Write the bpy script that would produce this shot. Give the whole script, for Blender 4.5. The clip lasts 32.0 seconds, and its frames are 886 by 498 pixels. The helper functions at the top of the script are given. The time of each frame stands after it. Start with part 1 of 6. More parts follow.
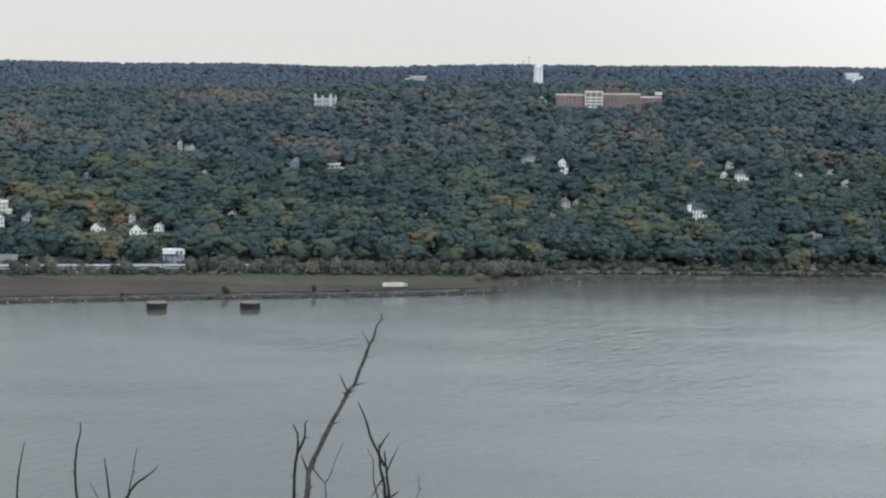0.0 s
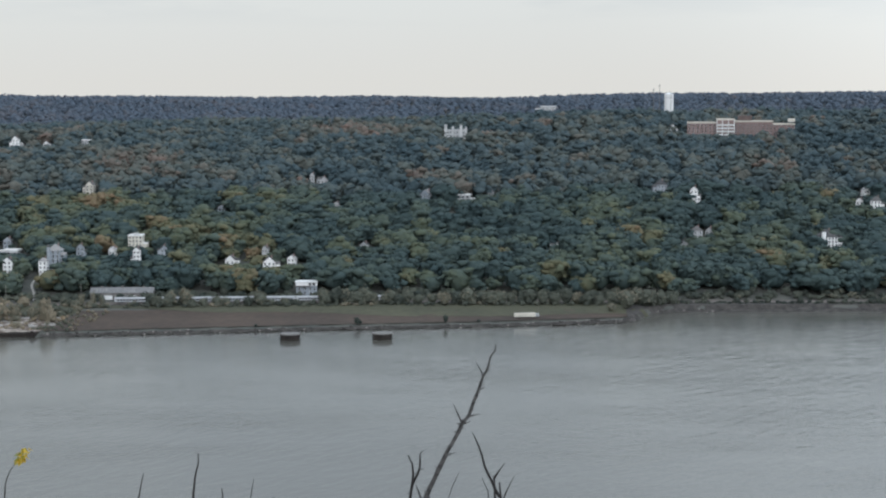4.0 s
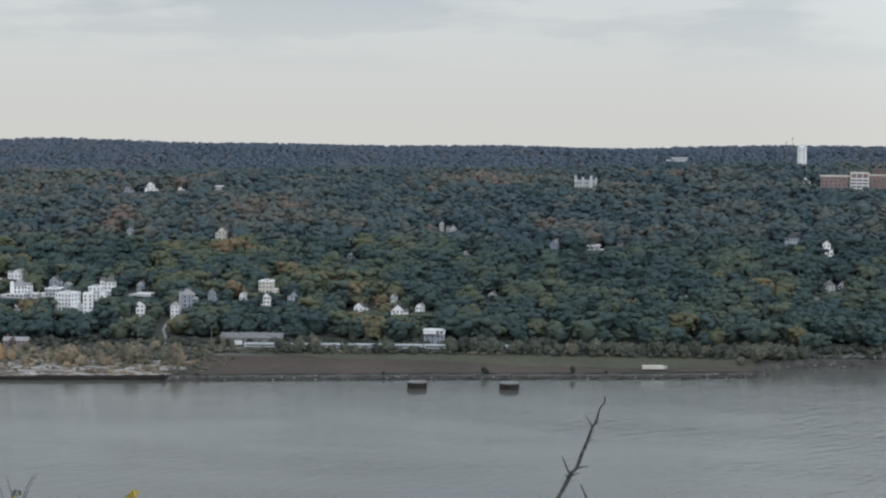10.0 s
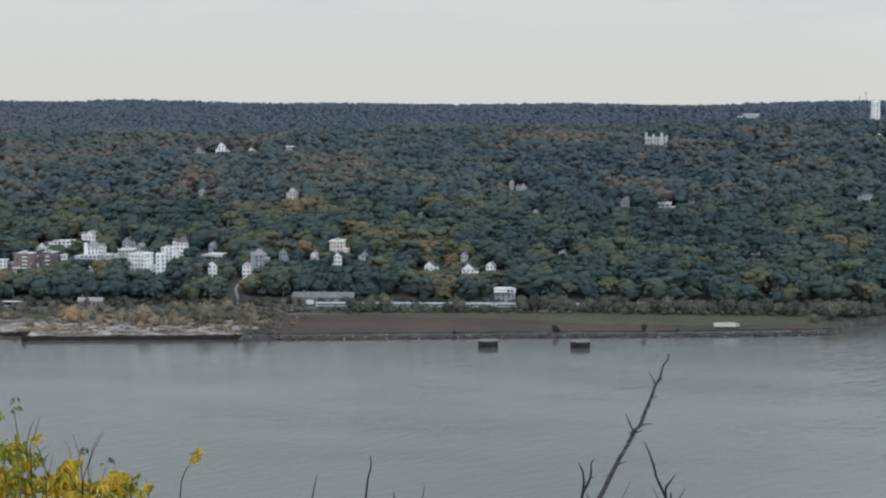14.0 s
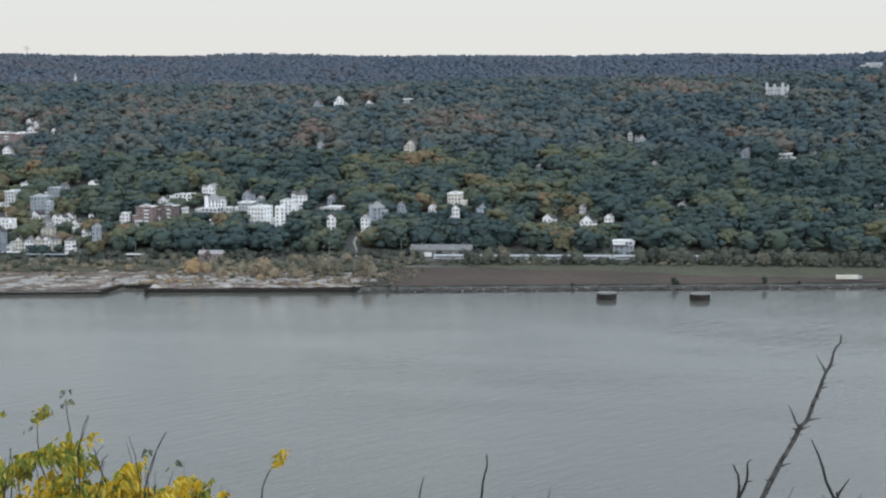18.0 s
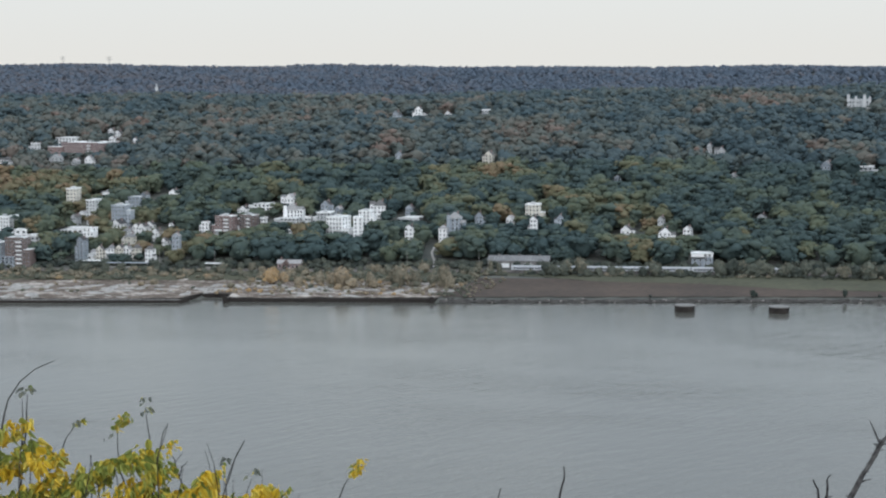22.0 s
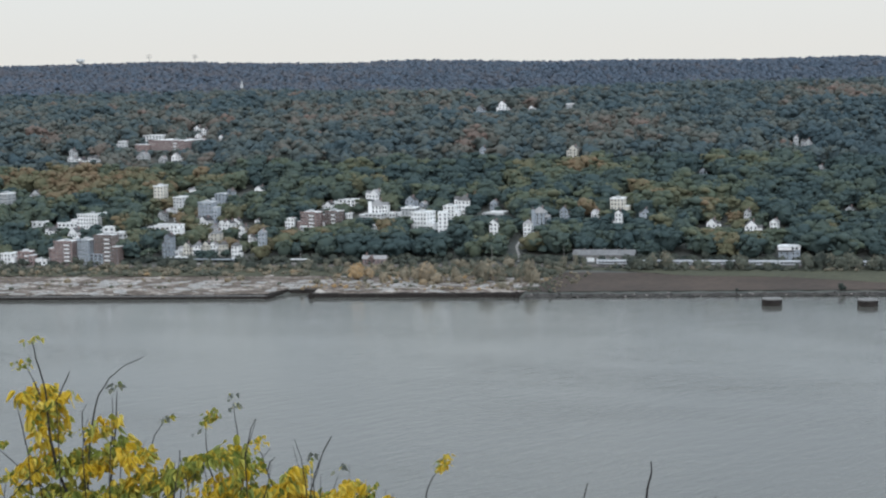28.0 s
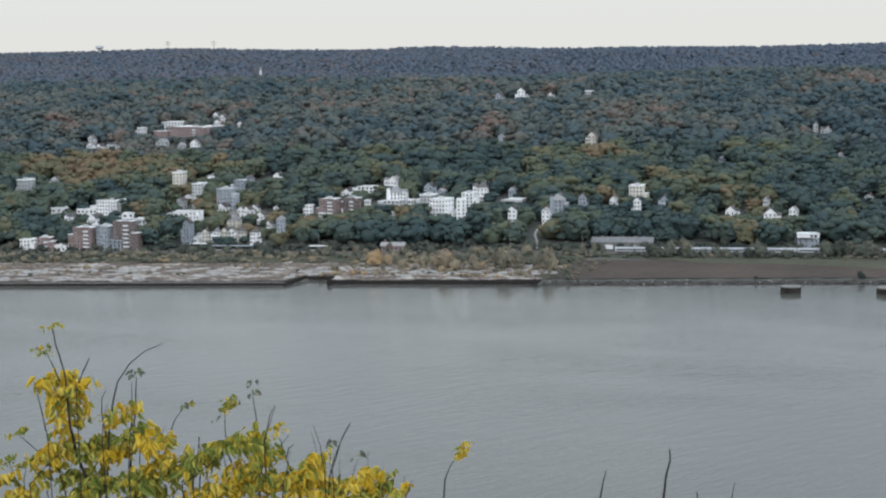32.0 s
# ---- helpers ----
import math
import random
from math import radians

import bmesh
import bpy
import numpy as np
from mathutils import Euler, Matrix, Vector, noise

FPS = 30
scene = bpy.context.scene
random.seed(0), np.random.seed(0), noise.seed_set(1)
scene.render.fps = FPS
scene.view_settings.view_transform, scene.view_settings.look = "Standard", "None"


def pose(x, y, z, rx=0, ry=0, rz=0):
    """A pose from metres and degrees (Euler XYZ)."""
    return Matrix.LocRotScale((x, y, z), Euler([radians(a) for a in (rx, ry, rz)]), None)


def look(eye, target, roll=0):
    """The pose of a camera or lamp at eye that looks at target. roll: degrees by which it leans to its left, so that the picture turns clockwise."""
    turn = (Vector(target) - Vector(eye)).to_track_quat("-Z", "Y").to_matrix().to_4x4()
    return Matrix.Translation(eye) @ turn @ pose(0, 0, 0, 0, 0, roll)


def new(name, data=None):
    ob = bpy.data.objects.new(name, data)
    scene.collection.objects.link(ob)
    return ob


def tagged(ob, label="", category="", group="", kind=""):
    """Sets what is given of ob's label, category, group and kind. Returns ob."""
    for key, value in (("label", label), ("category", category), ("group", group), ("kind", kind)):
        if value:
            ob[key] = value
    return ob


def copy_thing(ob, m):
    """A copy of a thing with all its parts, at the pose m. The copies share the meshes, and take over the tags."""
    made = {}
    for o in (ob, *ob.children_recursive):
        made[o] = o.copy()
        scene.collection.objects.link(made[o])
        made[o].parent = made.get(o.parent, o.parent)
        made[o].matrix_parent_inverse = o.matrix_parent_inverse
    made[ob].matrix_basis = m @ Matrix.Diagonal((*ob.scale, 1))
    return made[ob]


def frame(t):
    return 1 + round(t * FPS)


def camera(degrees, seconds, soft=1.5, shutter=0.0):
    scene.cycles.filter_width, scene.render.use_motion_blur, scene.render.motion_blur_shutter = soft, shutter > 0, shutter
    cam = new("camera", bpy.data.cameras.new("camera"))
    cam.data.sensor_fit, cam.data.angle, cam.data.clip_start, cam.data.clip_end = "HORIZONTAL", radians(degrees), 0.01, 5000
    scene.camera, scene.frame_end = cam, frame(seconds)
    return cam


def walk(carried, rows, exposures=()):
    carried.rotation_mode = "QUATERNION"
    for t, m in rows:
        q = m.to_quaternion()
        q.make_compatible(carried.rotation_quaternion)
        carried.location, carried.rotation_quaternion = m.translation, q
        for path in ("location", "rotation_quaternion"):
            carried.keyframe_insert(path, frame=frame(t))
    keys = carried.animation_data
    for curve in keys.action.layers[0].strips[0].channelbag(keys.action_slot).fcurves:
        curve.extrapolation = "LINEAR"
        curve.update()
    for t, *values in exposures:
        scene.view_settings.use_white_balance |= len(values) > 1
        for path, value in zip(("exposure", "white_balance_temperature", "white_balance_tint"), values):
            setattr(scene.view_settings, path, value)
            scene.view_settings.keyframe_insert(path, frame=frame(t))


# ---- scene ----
import collections

cam = camera(27.21, 32.0, soft=2.2)
# seconds, place in metres above the river, heading to the left, tilt up, roll
ROWS = [
    (0.0, 0.081, -1.499, 162.081, -0.173, -6.095, 0.841),
    (0.5, 0.078, -1.499, 162.082, -0.412, -5.924, 0.747),
    (1.0, 0.081, -1.499, 162.083, -0.220, -5.805, 0.610),
    (1.5, 0.088, -1.499, 162.085, 0.103, -5.699, 0.569),
    (2.0, 0.099, -1.499, 162.087, 0.488, -5.590, 0.474),
    (2.5, 0.115, -1.499, 162.088, 1.195, -5.455, 0.426),
    (3.0, 0.137, -1.499, 162.087, 2.279, -5.295, 0.314),
    (3.5, 0.161, -1.499, 162.085, 3.215, -5.205, 0.131),
    (4.0, 0.181, -1.499, 162.085, 3.961, -5.178, -0.024),
    (4.5, 0.198, -1.499, 162.084, 4.489, -5.104, 0.014),
    (6.5, 0.221, -1.499, 162.087, 5.579, -4.439, 0.412),
    (7.0, 0.230, -1.499, 162.087, 6.002, -4.357, 0.424),
    (7.5, 0.240, -1.499, 162.087, 6.380, -4.283, 0.318),
    (8.0, 0.249, -1.499, 162.088, 6.779, -4.229, 0.346),
    (8.5, 0.258, -1.499, 162.088, 7.128, -4.067, 0.307),
    (9.0, 0.265, -1.499, 162.087, 7.323, -3.988, 0.304),
    (9.5, 0.272, -1.499, 162.086, 7.683, -3.872, 0.313),
    (10.0, 0.280, -1.499, 162.087, 8.003, -3.644, 0.534),
    (10.5, 0.289, -1.499, 162.086, 8.401, -3.494, 0.667),
    (11.0, 0.298, -1.499, 162.085, 8.866, -3.354, 0.562),
    (11.5, 0.305, -1.499, 162.085, 9.197, -3.236, 0.575),
    (12.0, 0.309, -1.499, 162.085, 9.329, -3.292, 0.449),
    (12.5, 0.311, -1.499, 162.085, 9.176, -3.724, 0.265),
    (13.0, 0.314, -1.499, 162.085, 9.257, -4.294, -0.041),
    (13.5, 0.319, -1.499, 162.086, 9.736, -4.346, -0.049),
    (14.0, 0.325, -1.499, 162.085, 10.205, -4.945, -0.003),
    (14.5, 0.330, -1.499, 162.084, 10.387, -5.646, -0.085),
    (16.5, 0.012, 0.000, 162.003, 12.476, -6.406, -0.242),
    (17.0, 0.011, 0.000, 162.002, 13.277, -6.303, -0.205),
    (17.5, 0.008, 0.000, 162.000, 13.473, -6.230, -0.197),
    (18.0, 0.006, 0.000, 161.999, 13.918, -6.423, -0.490),
    (18.5, 0.003, 0.000, 161.999, 14.937, -6.600, -0.511),
    (19.0, 0.002, 0.000, 162.000, 15.127, -6.233, -0.591),
    (19.5, 0.003, 0.000, 162.001, 15.381, -6.006, -0.409),
    (20.0, 0.004, 0.000, 162.001, 15.643, -5.876, -0.469),
    (20.5, 0.005, 0.000, 162.001, 15.782, -5.721, -0.435),
    (21.0, 0.005, 0.000, 162.001, 15.955, -5.756, -0.652),
    (21.5, 0.004, 0.000, 162.000, 16.100, -5.867, -0.388),
    (22.0, 0.002, 0.000, 162.000, 16.357, -6.066, -0.391),
    (22.5, 0.002, 0.000, 162.000, 16.614, -5.940, -0.427),
    (23.0, 0.002, 0.000, 162.000, 16.898, -5.885, -0.481),
    (23.5, 0.002, 0.000, 162.000, 17.022, -6.001, -0.611),
    (24.0, 0.001, 0.000, 162.000, 17.414, -6.009, -0.812),
    (24.5, -0.000, 0.000, 162.001, 17.974, -5.971, -0.853),
    (25.0, -0.002, 0.000, 162.001, 18.530, -5.936, -1.009),
    (25.5, -0.003, 0.000, 162.001, 18.879, -5.899, -1.012),
    (27.5, 0.002, 0.000, 162.001, 18.989, -6.103, -1.072),
    (28.0, -0.000, 0.000, 162.001, 19.027, -6.192, -1.034),
    (28.5, -0.001, 0.000, 162.001, 19.102, -6.173, -0.930),
    (29.0, -0.001, 0.000, 162.000, 19.241, -6.222, -0.985),
    (29.5, 0.001, 0.000, 162.000, 19.278, -6.493, -1.079),
    (30.0, 0.001, 0.000, 162.001, 19.215, -6.609, -1.066),
    (30.5, 0.001, 0.000, 162.001, 19.194, -6.541, -1.111),
    (31.0, -0.000, 0.000, 162.001, 19.355, -6.589, -1.171),
    (31.5, -0.002, 0.000, 162.002, 19.383, -6.667, -0.916),
    (32.0, -0.003, 0.000, 162.002, 19.612, -6.591, -0.979),
]
walk(cam, [(t, pose(x, y, z, 90 + tilt, 0, head) @ pose(0, 0, 0, 0, 0, roll)) for t, x, y, z, head, tilt, roll in ROWS], [(0.0, 0.04, 5610, 11), (4.5, -0.02, 5610, 11), (6.5, -0.12, 5610, 11), (9.0, -0.15, 5610, 11), (11.0, -0.25, 5610, 11), (13.0, -0.26, 5610, 11), (14.0, -0.15, 5610, 11), (14.5, -0.11, 5610, 11), (16.5, 0.11, 5610, 11), (32.0, 0.10, 5610, 11)])

# ---- sky and sun: thin overcast with a few grey cloud banks ----
world = bpy.data.worlds.new("sky")
scene.world = world
world.use_nodes = True
wn, wl = world.node_tree.nodes, world.node_tree.links
wn.clear()


def sky_tree():
    out = wn.new("ShaderNodeOutputWorld")
    back = wn.new("ShaderNodeBackground")
    wl.new(back.outputs[0], out.inputs[0])
    air = wn.new("ShaderNodeTexSky")
    air.sky_type, air.sun_disc, air.sun_elevation, air.sun_rotation = "NISHITA", False, radians(30), radians(200)
    air.air_density, air.dust_density = 1.0, 3.0
    coord = wn.new("ShaderNodeTexCoord")
    split = wn.new("ShaderNodeSeparateXYZ")
    wl.new(coord.outputs["Generated"], split.inputs[0])
    # cloud deck: pale and warm low down, cooler and a little darker overhead
    deck = wn.new("ShaderNodeValToRGB")
    wl.new(split.outputs["Z"], deck.inputs[0])
    for i, (p, c) in enumerate(((0.0, (0.775, 0.705, 0.575)), (0.05, (0.755, 0.718, 0.61)), (0.12, (0.755, 0.745, 0.66)), (0.3, (0.80, 0.80, 0.73)), (0.65, (0.93, 0.95, 0.90)))):
        e = deck.color_ramp.elements[i] if i < 2 else deck.color_ramp.elements.new(p)
        e.position, e.color = p, (*c, 1)
    # grey cloud banks, long and flat
    m = wn.new("ShaderNodeMapping")
    m.inputs["Scale"].default_value = (3.2, 3.2, 16.0)
    m.inputs["Location"].default_value = (0.55, 0.2, 0.9)
    wl.new(coord.outputs["Generated"], m.inputs[0])
    n = wn.new("ShaderNodeTexNoise")
    n.inputs["Scale"].default_value, n.inputs["Detail"].default_value, n.inputs["Roughness"].default_value = 2.6, 6.0, 0.55
    wl.new(m.outputs[0], n.inputs["Vector"])
    ramp = wn.new("ShaderNodeValToRGB")
    ramp.color_ramp.elements[0].position, ramp.color_ramp.elements[0].color = 0.44, (0.76, 0.79, 0.84, 1)
    ramp.color_ramp.elements[1].position, ramp.color_ramp.elements[1].color = 0.56, (1.02, 1.01, 1.0, 1)
    wl.new(n.outputs["Fac"], ramp.inputs[0])
    high = wn.new("ShaderNodeMapRange")
    high.inputs["From Min"].default_value, high.inputs["From Max"].default_value = 0.03, 0.085
    wl.new(split.outputs["Z"], high.inputs["Value"])
    mix = wn.new("ShaderNodeMix")
    mix.data_type, mix.blend_type = "RGBA", "MULTIPLY"
    wl.new(high.outputs[0], mix.inputs["Factor"])
    wl.new(deck.outputs[0], mix.inputs["A"])
    wl.new(ramp.outputs[0], mix.inputs["B"])
    # the sun behind the deck brightens the southern half of the sky
    dot = wn.new("ShaderNodeVectorMath")
    dot.operation = "DOT_PRODUCT"
    dot.inputs[1].default_value = (0.74, 0.45, 0.50)
    wl.new(coord.outputs["Generated"], dot.inputs[0])
    glow = wn.new("ShaderNodeMapRange")
    glow.interpolation_type = "SMOOTHSTEP"
    glow.inputs["From Min"].default_value, glow.inputs["From Max"].default_value = 0.45, 1.0
    glow.inputs["To Min"].default_value, glow.inputs["To Max"].default_value = 1.0, 2.0
    wl.new(dot.outputs["Value"], glow.inputs["Value"])
    bright = wn.new("ShaderNodeVectorMath")
    bright.operation = "SCALE"
    wl.new(mix.outputs["Result"], bright.inputs[0])
    wl.new(glow.outputs[0], bright.inputs["Scale"])
    add = wn.new("ShaderNodeMix")
    add.data_type, add.blend_type = "RGBA", "ADD"
    add.inputs["Factor"].default_value = 0.012
    wl.new(bright.outputs[0], add.inputs["A"])
    wl.new(air.outputs[0], add.inputs["B"])
    wl.new(add.outputs["Result"], back.inputs["Color"])
    back.inputs["Strength"].default_value = 1.0


sky_tree()
sun = new("sun", bpy.data.lights.new("sun", "SUN"))
sun.data.energy, sun.data.angle, sun.data.color = 1.3, radians(50), (1.0, 0.97, 0.92)
sun.matrix_world = look((420, -900, 800), (0, 600, 0))


# ---- materials ----
def material(name, rough=0.8, metal=0.0):
    mat = bpy.data.materials.new(name)
    mat.use_nodes = True
    bsdf = mat.node_tree.nodes["Principled BSDF"]
    bsdf.inputs["Roughness"].default_value, bsdf.inputs["Metallic"].default_value = rough, metal
    bsdf.inputs["Specular IOR Level"].default_value = 0.25
    return mat, mat.node_tree.nodes, mat.node_tree.links, bsdf


def ramp_node(nodes, stops):
    r = nodes.new("ShaderNodeValToRGB")
    for i, (p, c) in enumerate(stops):
        e = r.color_ramp.elements[i] if i < 2 else r.color_ramp.elements.new(p)
        e.position, e.color = p, (*c, 1)
    return r


def mottled(name, dark, light, scale, rough=0.85, bump=0.0, fine=6.0, metal=0.0, vary=0.0, stretch=(1, 1, 1), middle=None):
    """Two scales of noise between two colours, with fine relief."""
    mat, nodes, links, bsdf = material(name, rough, metal)
    coord = nodes.new("ShaderNodeTexCoord")
    m = nodes.new("ShaderNodeMapping")
    m.inputs["Scale"].default_value = stretch
    links.new(coord.outputs["Object"], m.inputs[0])
    a, b = nodes.new("ShaderNodeTexNoise"), nodes.new("ShaderNodeTexNoise")
    for n, s in ((a, scale), (b, scale * fine)):
        n.inputs["Scale"].default_value, n.inputs["Detail"].default_value = s, 5.0
        links.new(m.outputs[0], n.inputs["Vector"])
    mix = nodes.new("ShaderNodeMath")
    mix.operation = "MULTIPLY_ADD"
    mix.inputs[1].default_value = 0.45
    links.new(b.outputs["Fac"], mix.inputs[0])
    half = nodes.new("ShaderNodeMath")
    half.operation = "MULTIPLY"
    half.inputs[1].default_value = 0.55
    links.new(a.outputs["Fac"], half.inputs[0])
    links.new(half.outputs[0], mix.inputs[2])
    last = mix.outputs[0]
    if vary:
        info = nodes.new("ShaderNodeObjectInfo")
        v = nodes.new("ShaderNodeMath")
        v.operation = "MULTIPLY_ADD"
        v.inputs[1].default_value = vary
        links.new(info.outputs["Random"], v.inputs[0])
        shift = nodes.new("ShaderNodeMath")
        shift.operation = "SUBTRACT"
        shift.inputs[1].default_value = vary / 2
        links.new(last, shift.inputs[0])
        links.new(shift.outputs[0], v.inputs[2])
        last = v.outputs[0]
    r = ramp_node(nodes, ((0.34, dark), (0.66, light)) if middle is None else ((0.40, dark), (0.62, light), (0.52, middle)))
    links.new(last, r.inputs[0])
    links.new(r.outputs[0], bsdf.inputs["Base Color"])
    if bump:
        bp = nodes.new("ShaderNodeBump")
        bp.inputs["Strength"].default_value, bp.inputs["Distance"].default_value = 0.6, bump
        links.new(b.outputs["Fac"], bp.inputs["Height"])
        links.new(bp.outputs[0], bsdf.inputs["Normal"])
    return mat


def foliage(name, stops, rough=0.75, grain=0.35):
    """Leaves whose colour follows the tree's own 'tint', broken up by grain."""
    mat, nodes, links, bsdf = material(name, rough)
    at = nodes.new("ShaderNodeAttribute")
    at.attribute_name = "tint"
    coord = nodes.new("ShaderNodeTexCoord")
    n = nodes.new("ShaderNodeTexNoise")
    n.inputs["Scale"].default_value, n.inputs["Detail"].default_value, n.inputs["Roughness"].default_value = grain, 5.0, 0.7
    links.new(coord.outputs["Object"], n.inputs["Vector"])
    off = nodes.new("ShaderNodeMath")
    off.operation = "MULTIPLY_ADD"
    off.inputs[1].default_value, off.inputs[2].default_value = 0.34, -0.17
    links.new(n.outputs["Fac"], off.inputs[0])
    add = nodes.new("ShaderNodeMath")
    links.new(off.outputs[0], add.inputs[0])
    links.new(at.outputs["Fac"], add.inputs[1])
    r = ramp_node(nodes, stops)
    links.new(add.outputs[0], r.inputs[0])
    links.new(r.outputs[0], bsdf.inputs["Base Color"])
    bp = nodes.new("ShaderNodeBump")
    bp.inputs["Strength"].default_value, bp.inputs["Distance"].default_value = 0.5, 0.5
    links.new(n.outputs["Fac"], bp.inputs["Height"])
    links.new(bp.outputs[0], bsdf.inputs["Normal"])
    bsdf.inputs["Specular IOR Level"].default_value = 0.1
    thin = nodes.new("ShaderNodeBsdfTranslucent")
    links.new(r.outputs[0], thin.inputs["Color"])
    blend = nodes.new("ShaderNodeMixShader")
    blend.inputs[0].default_value = 0.12
    links.new(bsdf.outputs[0], blend.inputs[1])
    links.new(thin.outputs[0], blend.inputs[2])
    links.new(blend.outputs[0], nodes["Material Output"].inputs[0])
    return mat


def water_material():
    mat, nodes, links, bsdf = material("river_water", 0.15)
    bsdf.inputs["Specular IOR Level"].default_value = 0.5
    bsdf.inputs["IOR"].default_value = 1.333
    coord = nodes.new("ShaderNodeTexCoord")
    big = nodes.new("ShaderNodeTexNoise")
    big.inputs["Scale"].default_value, big.inputs["Detail"].default_value = 0.004, 3.0
    links.new(coord.outputs["Object"], big.inputs["Vector"])
    r = ramp_node(nodes, ((0.35, (0.086, 0.084, 0.072)), (0.65, (0.107, 0.105, 0.090))))
    links.new(big.outputs["Fac"], r.inputs[0])
    links.new(r.outputs[0], bsdf.inputs["Base Color"])
    heights = None
    for scale, stretch, turn, amount in ((0.13, (2.3, 0.8, 1), 1.05, 0.8), (0.28, (1.9, 0.7, 1), 1.35, 0.42), (0.5, (1.5, 0.7, 1), 0.8, 0.2)):
        m = nodes.new("ShaderNodeMapping")
        m.vector_type = "TEXTURE"
        m.inputs["Scale"].default_value, m.inputs["Rotation"].default_value = stretch, (0, 0, turn)
        links.new(coord.outputs["Object"], m.inputs[0])
        n = nodes.new("ShaderNodeTexNoise")
        n.inputs["Scale"].default_value, n.inputs["Detail"].default_value = scale, 3.0
        links.new(m.outputs[0], n.inputs["Vector"])
        k = nodes.new("ShaderNodeMath")
        k.operation = "MULTIPLY_ADD"
        k.inputs[1].default_value, k.inputs[2].default_value = amount, 0.0
        links.new(n.outputs["Fac"], k.inputs[0])
        if heights:
            links.new(heights, k.inputs[2])
        heights = k.outputs[0]
    # gusts roughen some stretches of water and leave others smooth
    gust = nodes.new("ShaderNodeTexNoise")
    gm = nodes.new("ShaderNodeMapping")
    gm.inputs["Scale"].default_value = (1.0, 2.6, 1.0)
    links.new(coord.outputs["Object"], gm.inputs[0])
    gust.inputs["Scale"].default_value, gust.inputs["Detail"].default_value = 0.006, 4.0
    links.new(gm.outputs[0], gust.inputs["Vector"])
    span = nodes.new("ShaderNodeMapRange")
    span.inputs["From Min"].default_value, span.inputs["From Max"].default_value = 0.35, 0.65
    span.inputs["To Min"].default_value, span.inputs["To Max"].default_value = 0.16, 0.55
    links.new(gust.outputs["Fac"], span.inputs["Value"])
    # the wind reaches the far half of the river more than the water under the cliff
    split = nodes.new("ShaderNodeSeparateXYZ")
    links.new(coord.outputs["Object"], split.inputs[0])
    open_water = nodes.new("ShaderNodeMapRange")
    open_water.inputs["From Min"].default_value, open_water.inputs["From Max"].default_value = 650.0, 1080.0
    open_water.inputs["To Min"].default_value, open_water.inputs["To Max"].default_value = 1.0, 0.8
    links.new(split.outputs["Y"], open_water.inputs["Value"])
    wind = nodes.new("ShaderNodeMath")
    wind.operation = "MULTIPLY"
    links.new(span.outputs[0], wind.inputs[0])
    links.new(open_water.outputs[0], wind.inputs[1])
    # and the southern reach, off the point, more than the sheltered stretch by the wharf
    reach = nodes.new("ShaderNodeMapRange")
    reach.inputs["From Min"].default_value, reach.inputs["From Max"].default_value = -260.0, 120.0
    reach.inputs["To Min"].default_value, reach.inputs["To Max"].default_value = 0.9, 1.7
    links.new(split.outputs["X"], reach.inputs["Value"])
    south = nodes.new("ShaderNodeMath")
    south.operation = "MULTIPLY"
    links.new(wind.outputs[0], south.inputs[0])
    links.new(reach.outputs[0], south.inputs[1])
    wind = south
    bp = nodes.new("ShaderNodeBump")
    bp.inputs["Distance"].default_value = 1.0
    links.new(wind.outputs[0], bp.inputs["Strength"])
    links.new(heights, bp.inputs["Height"])
    links.new(bp.outputs[0], bsdf.inputs["Normal"])
    return mat


WATER = water_material()
# bare ridge woods, with distance haze mixed into the colour as blue-grey
HAZED_BARE = foliage("hazed_bare_woods", ((0.00, (0.077, 0.100, 0.131)), (0.40, (0.094, 0.117, 0.149)), (0.70, (0.108, 0.117, 0.137)), (1.00, (0.127, 0.121, 0.130))), grain=0.06)
# turned upper-slope woods, coloured bluer in place of haze
WOODS_UP = foliage("hazed_turned_woods", ((0.00, (0.052, 0.078, 0.089)), (0.30, (0.072, 0.097, 0.102)), (0.50, (0.097, 0.113, 0.102)), (0.72, (0.130, 0.125, 0.106)), (1.00, (0.177, 0.130, 0.108))), grain=0.1)
# lower woods: the dark greens carry a little haze blue in their colour
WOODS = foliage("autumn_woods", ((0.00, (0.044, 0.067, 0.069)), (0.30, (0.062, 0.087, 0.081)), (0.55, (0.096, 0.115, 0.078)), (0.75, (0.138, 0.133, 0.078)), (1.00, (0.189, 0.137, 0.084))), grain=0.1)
SHRUB = foliage("bank_shrub_leaves", ((0.00, (0.045, 0.056, 0.049)), (0.40, (0.118, 0.126, 0.098)), (0.70, (0.290, 0.242, 0.170)), (1.00, (0.440, 0.295, 0.140))), grain=0.7)
EARTH = mottled("woodland_floor", (0.058, 0.064, 0.058), (0.115, 0.112, 0.096), 0.02, 0.95)
FIELD = mottled("brown_dry_grass", (0.042, 0.033, 0.027), (0.086, 0.063, 0.048), 0.016, 0.95, 0.3, 14)
GREEN = mottled("rough_green_grass", (0.048, 0.050, 0.032), (0.092, 0.090, 0.056), 0.02, 0.95, 0.3, 12)
RUBBLE = mottled("pale_demolition_rubble", (0.075, 0.058, 0.045), (0.44, 0.40, 0.355), 0.045, 0.95, 0.3, 5, stretch=(1, 1.6, 1), middle=(0.155, 0.124, 0.10))
PALE_STONE = mottled("pale_shore_boulder", (0.10, 0.092, 0.085), (0.34, 0.31, 0.285), 0.25, 0.95, 0.1, 5)
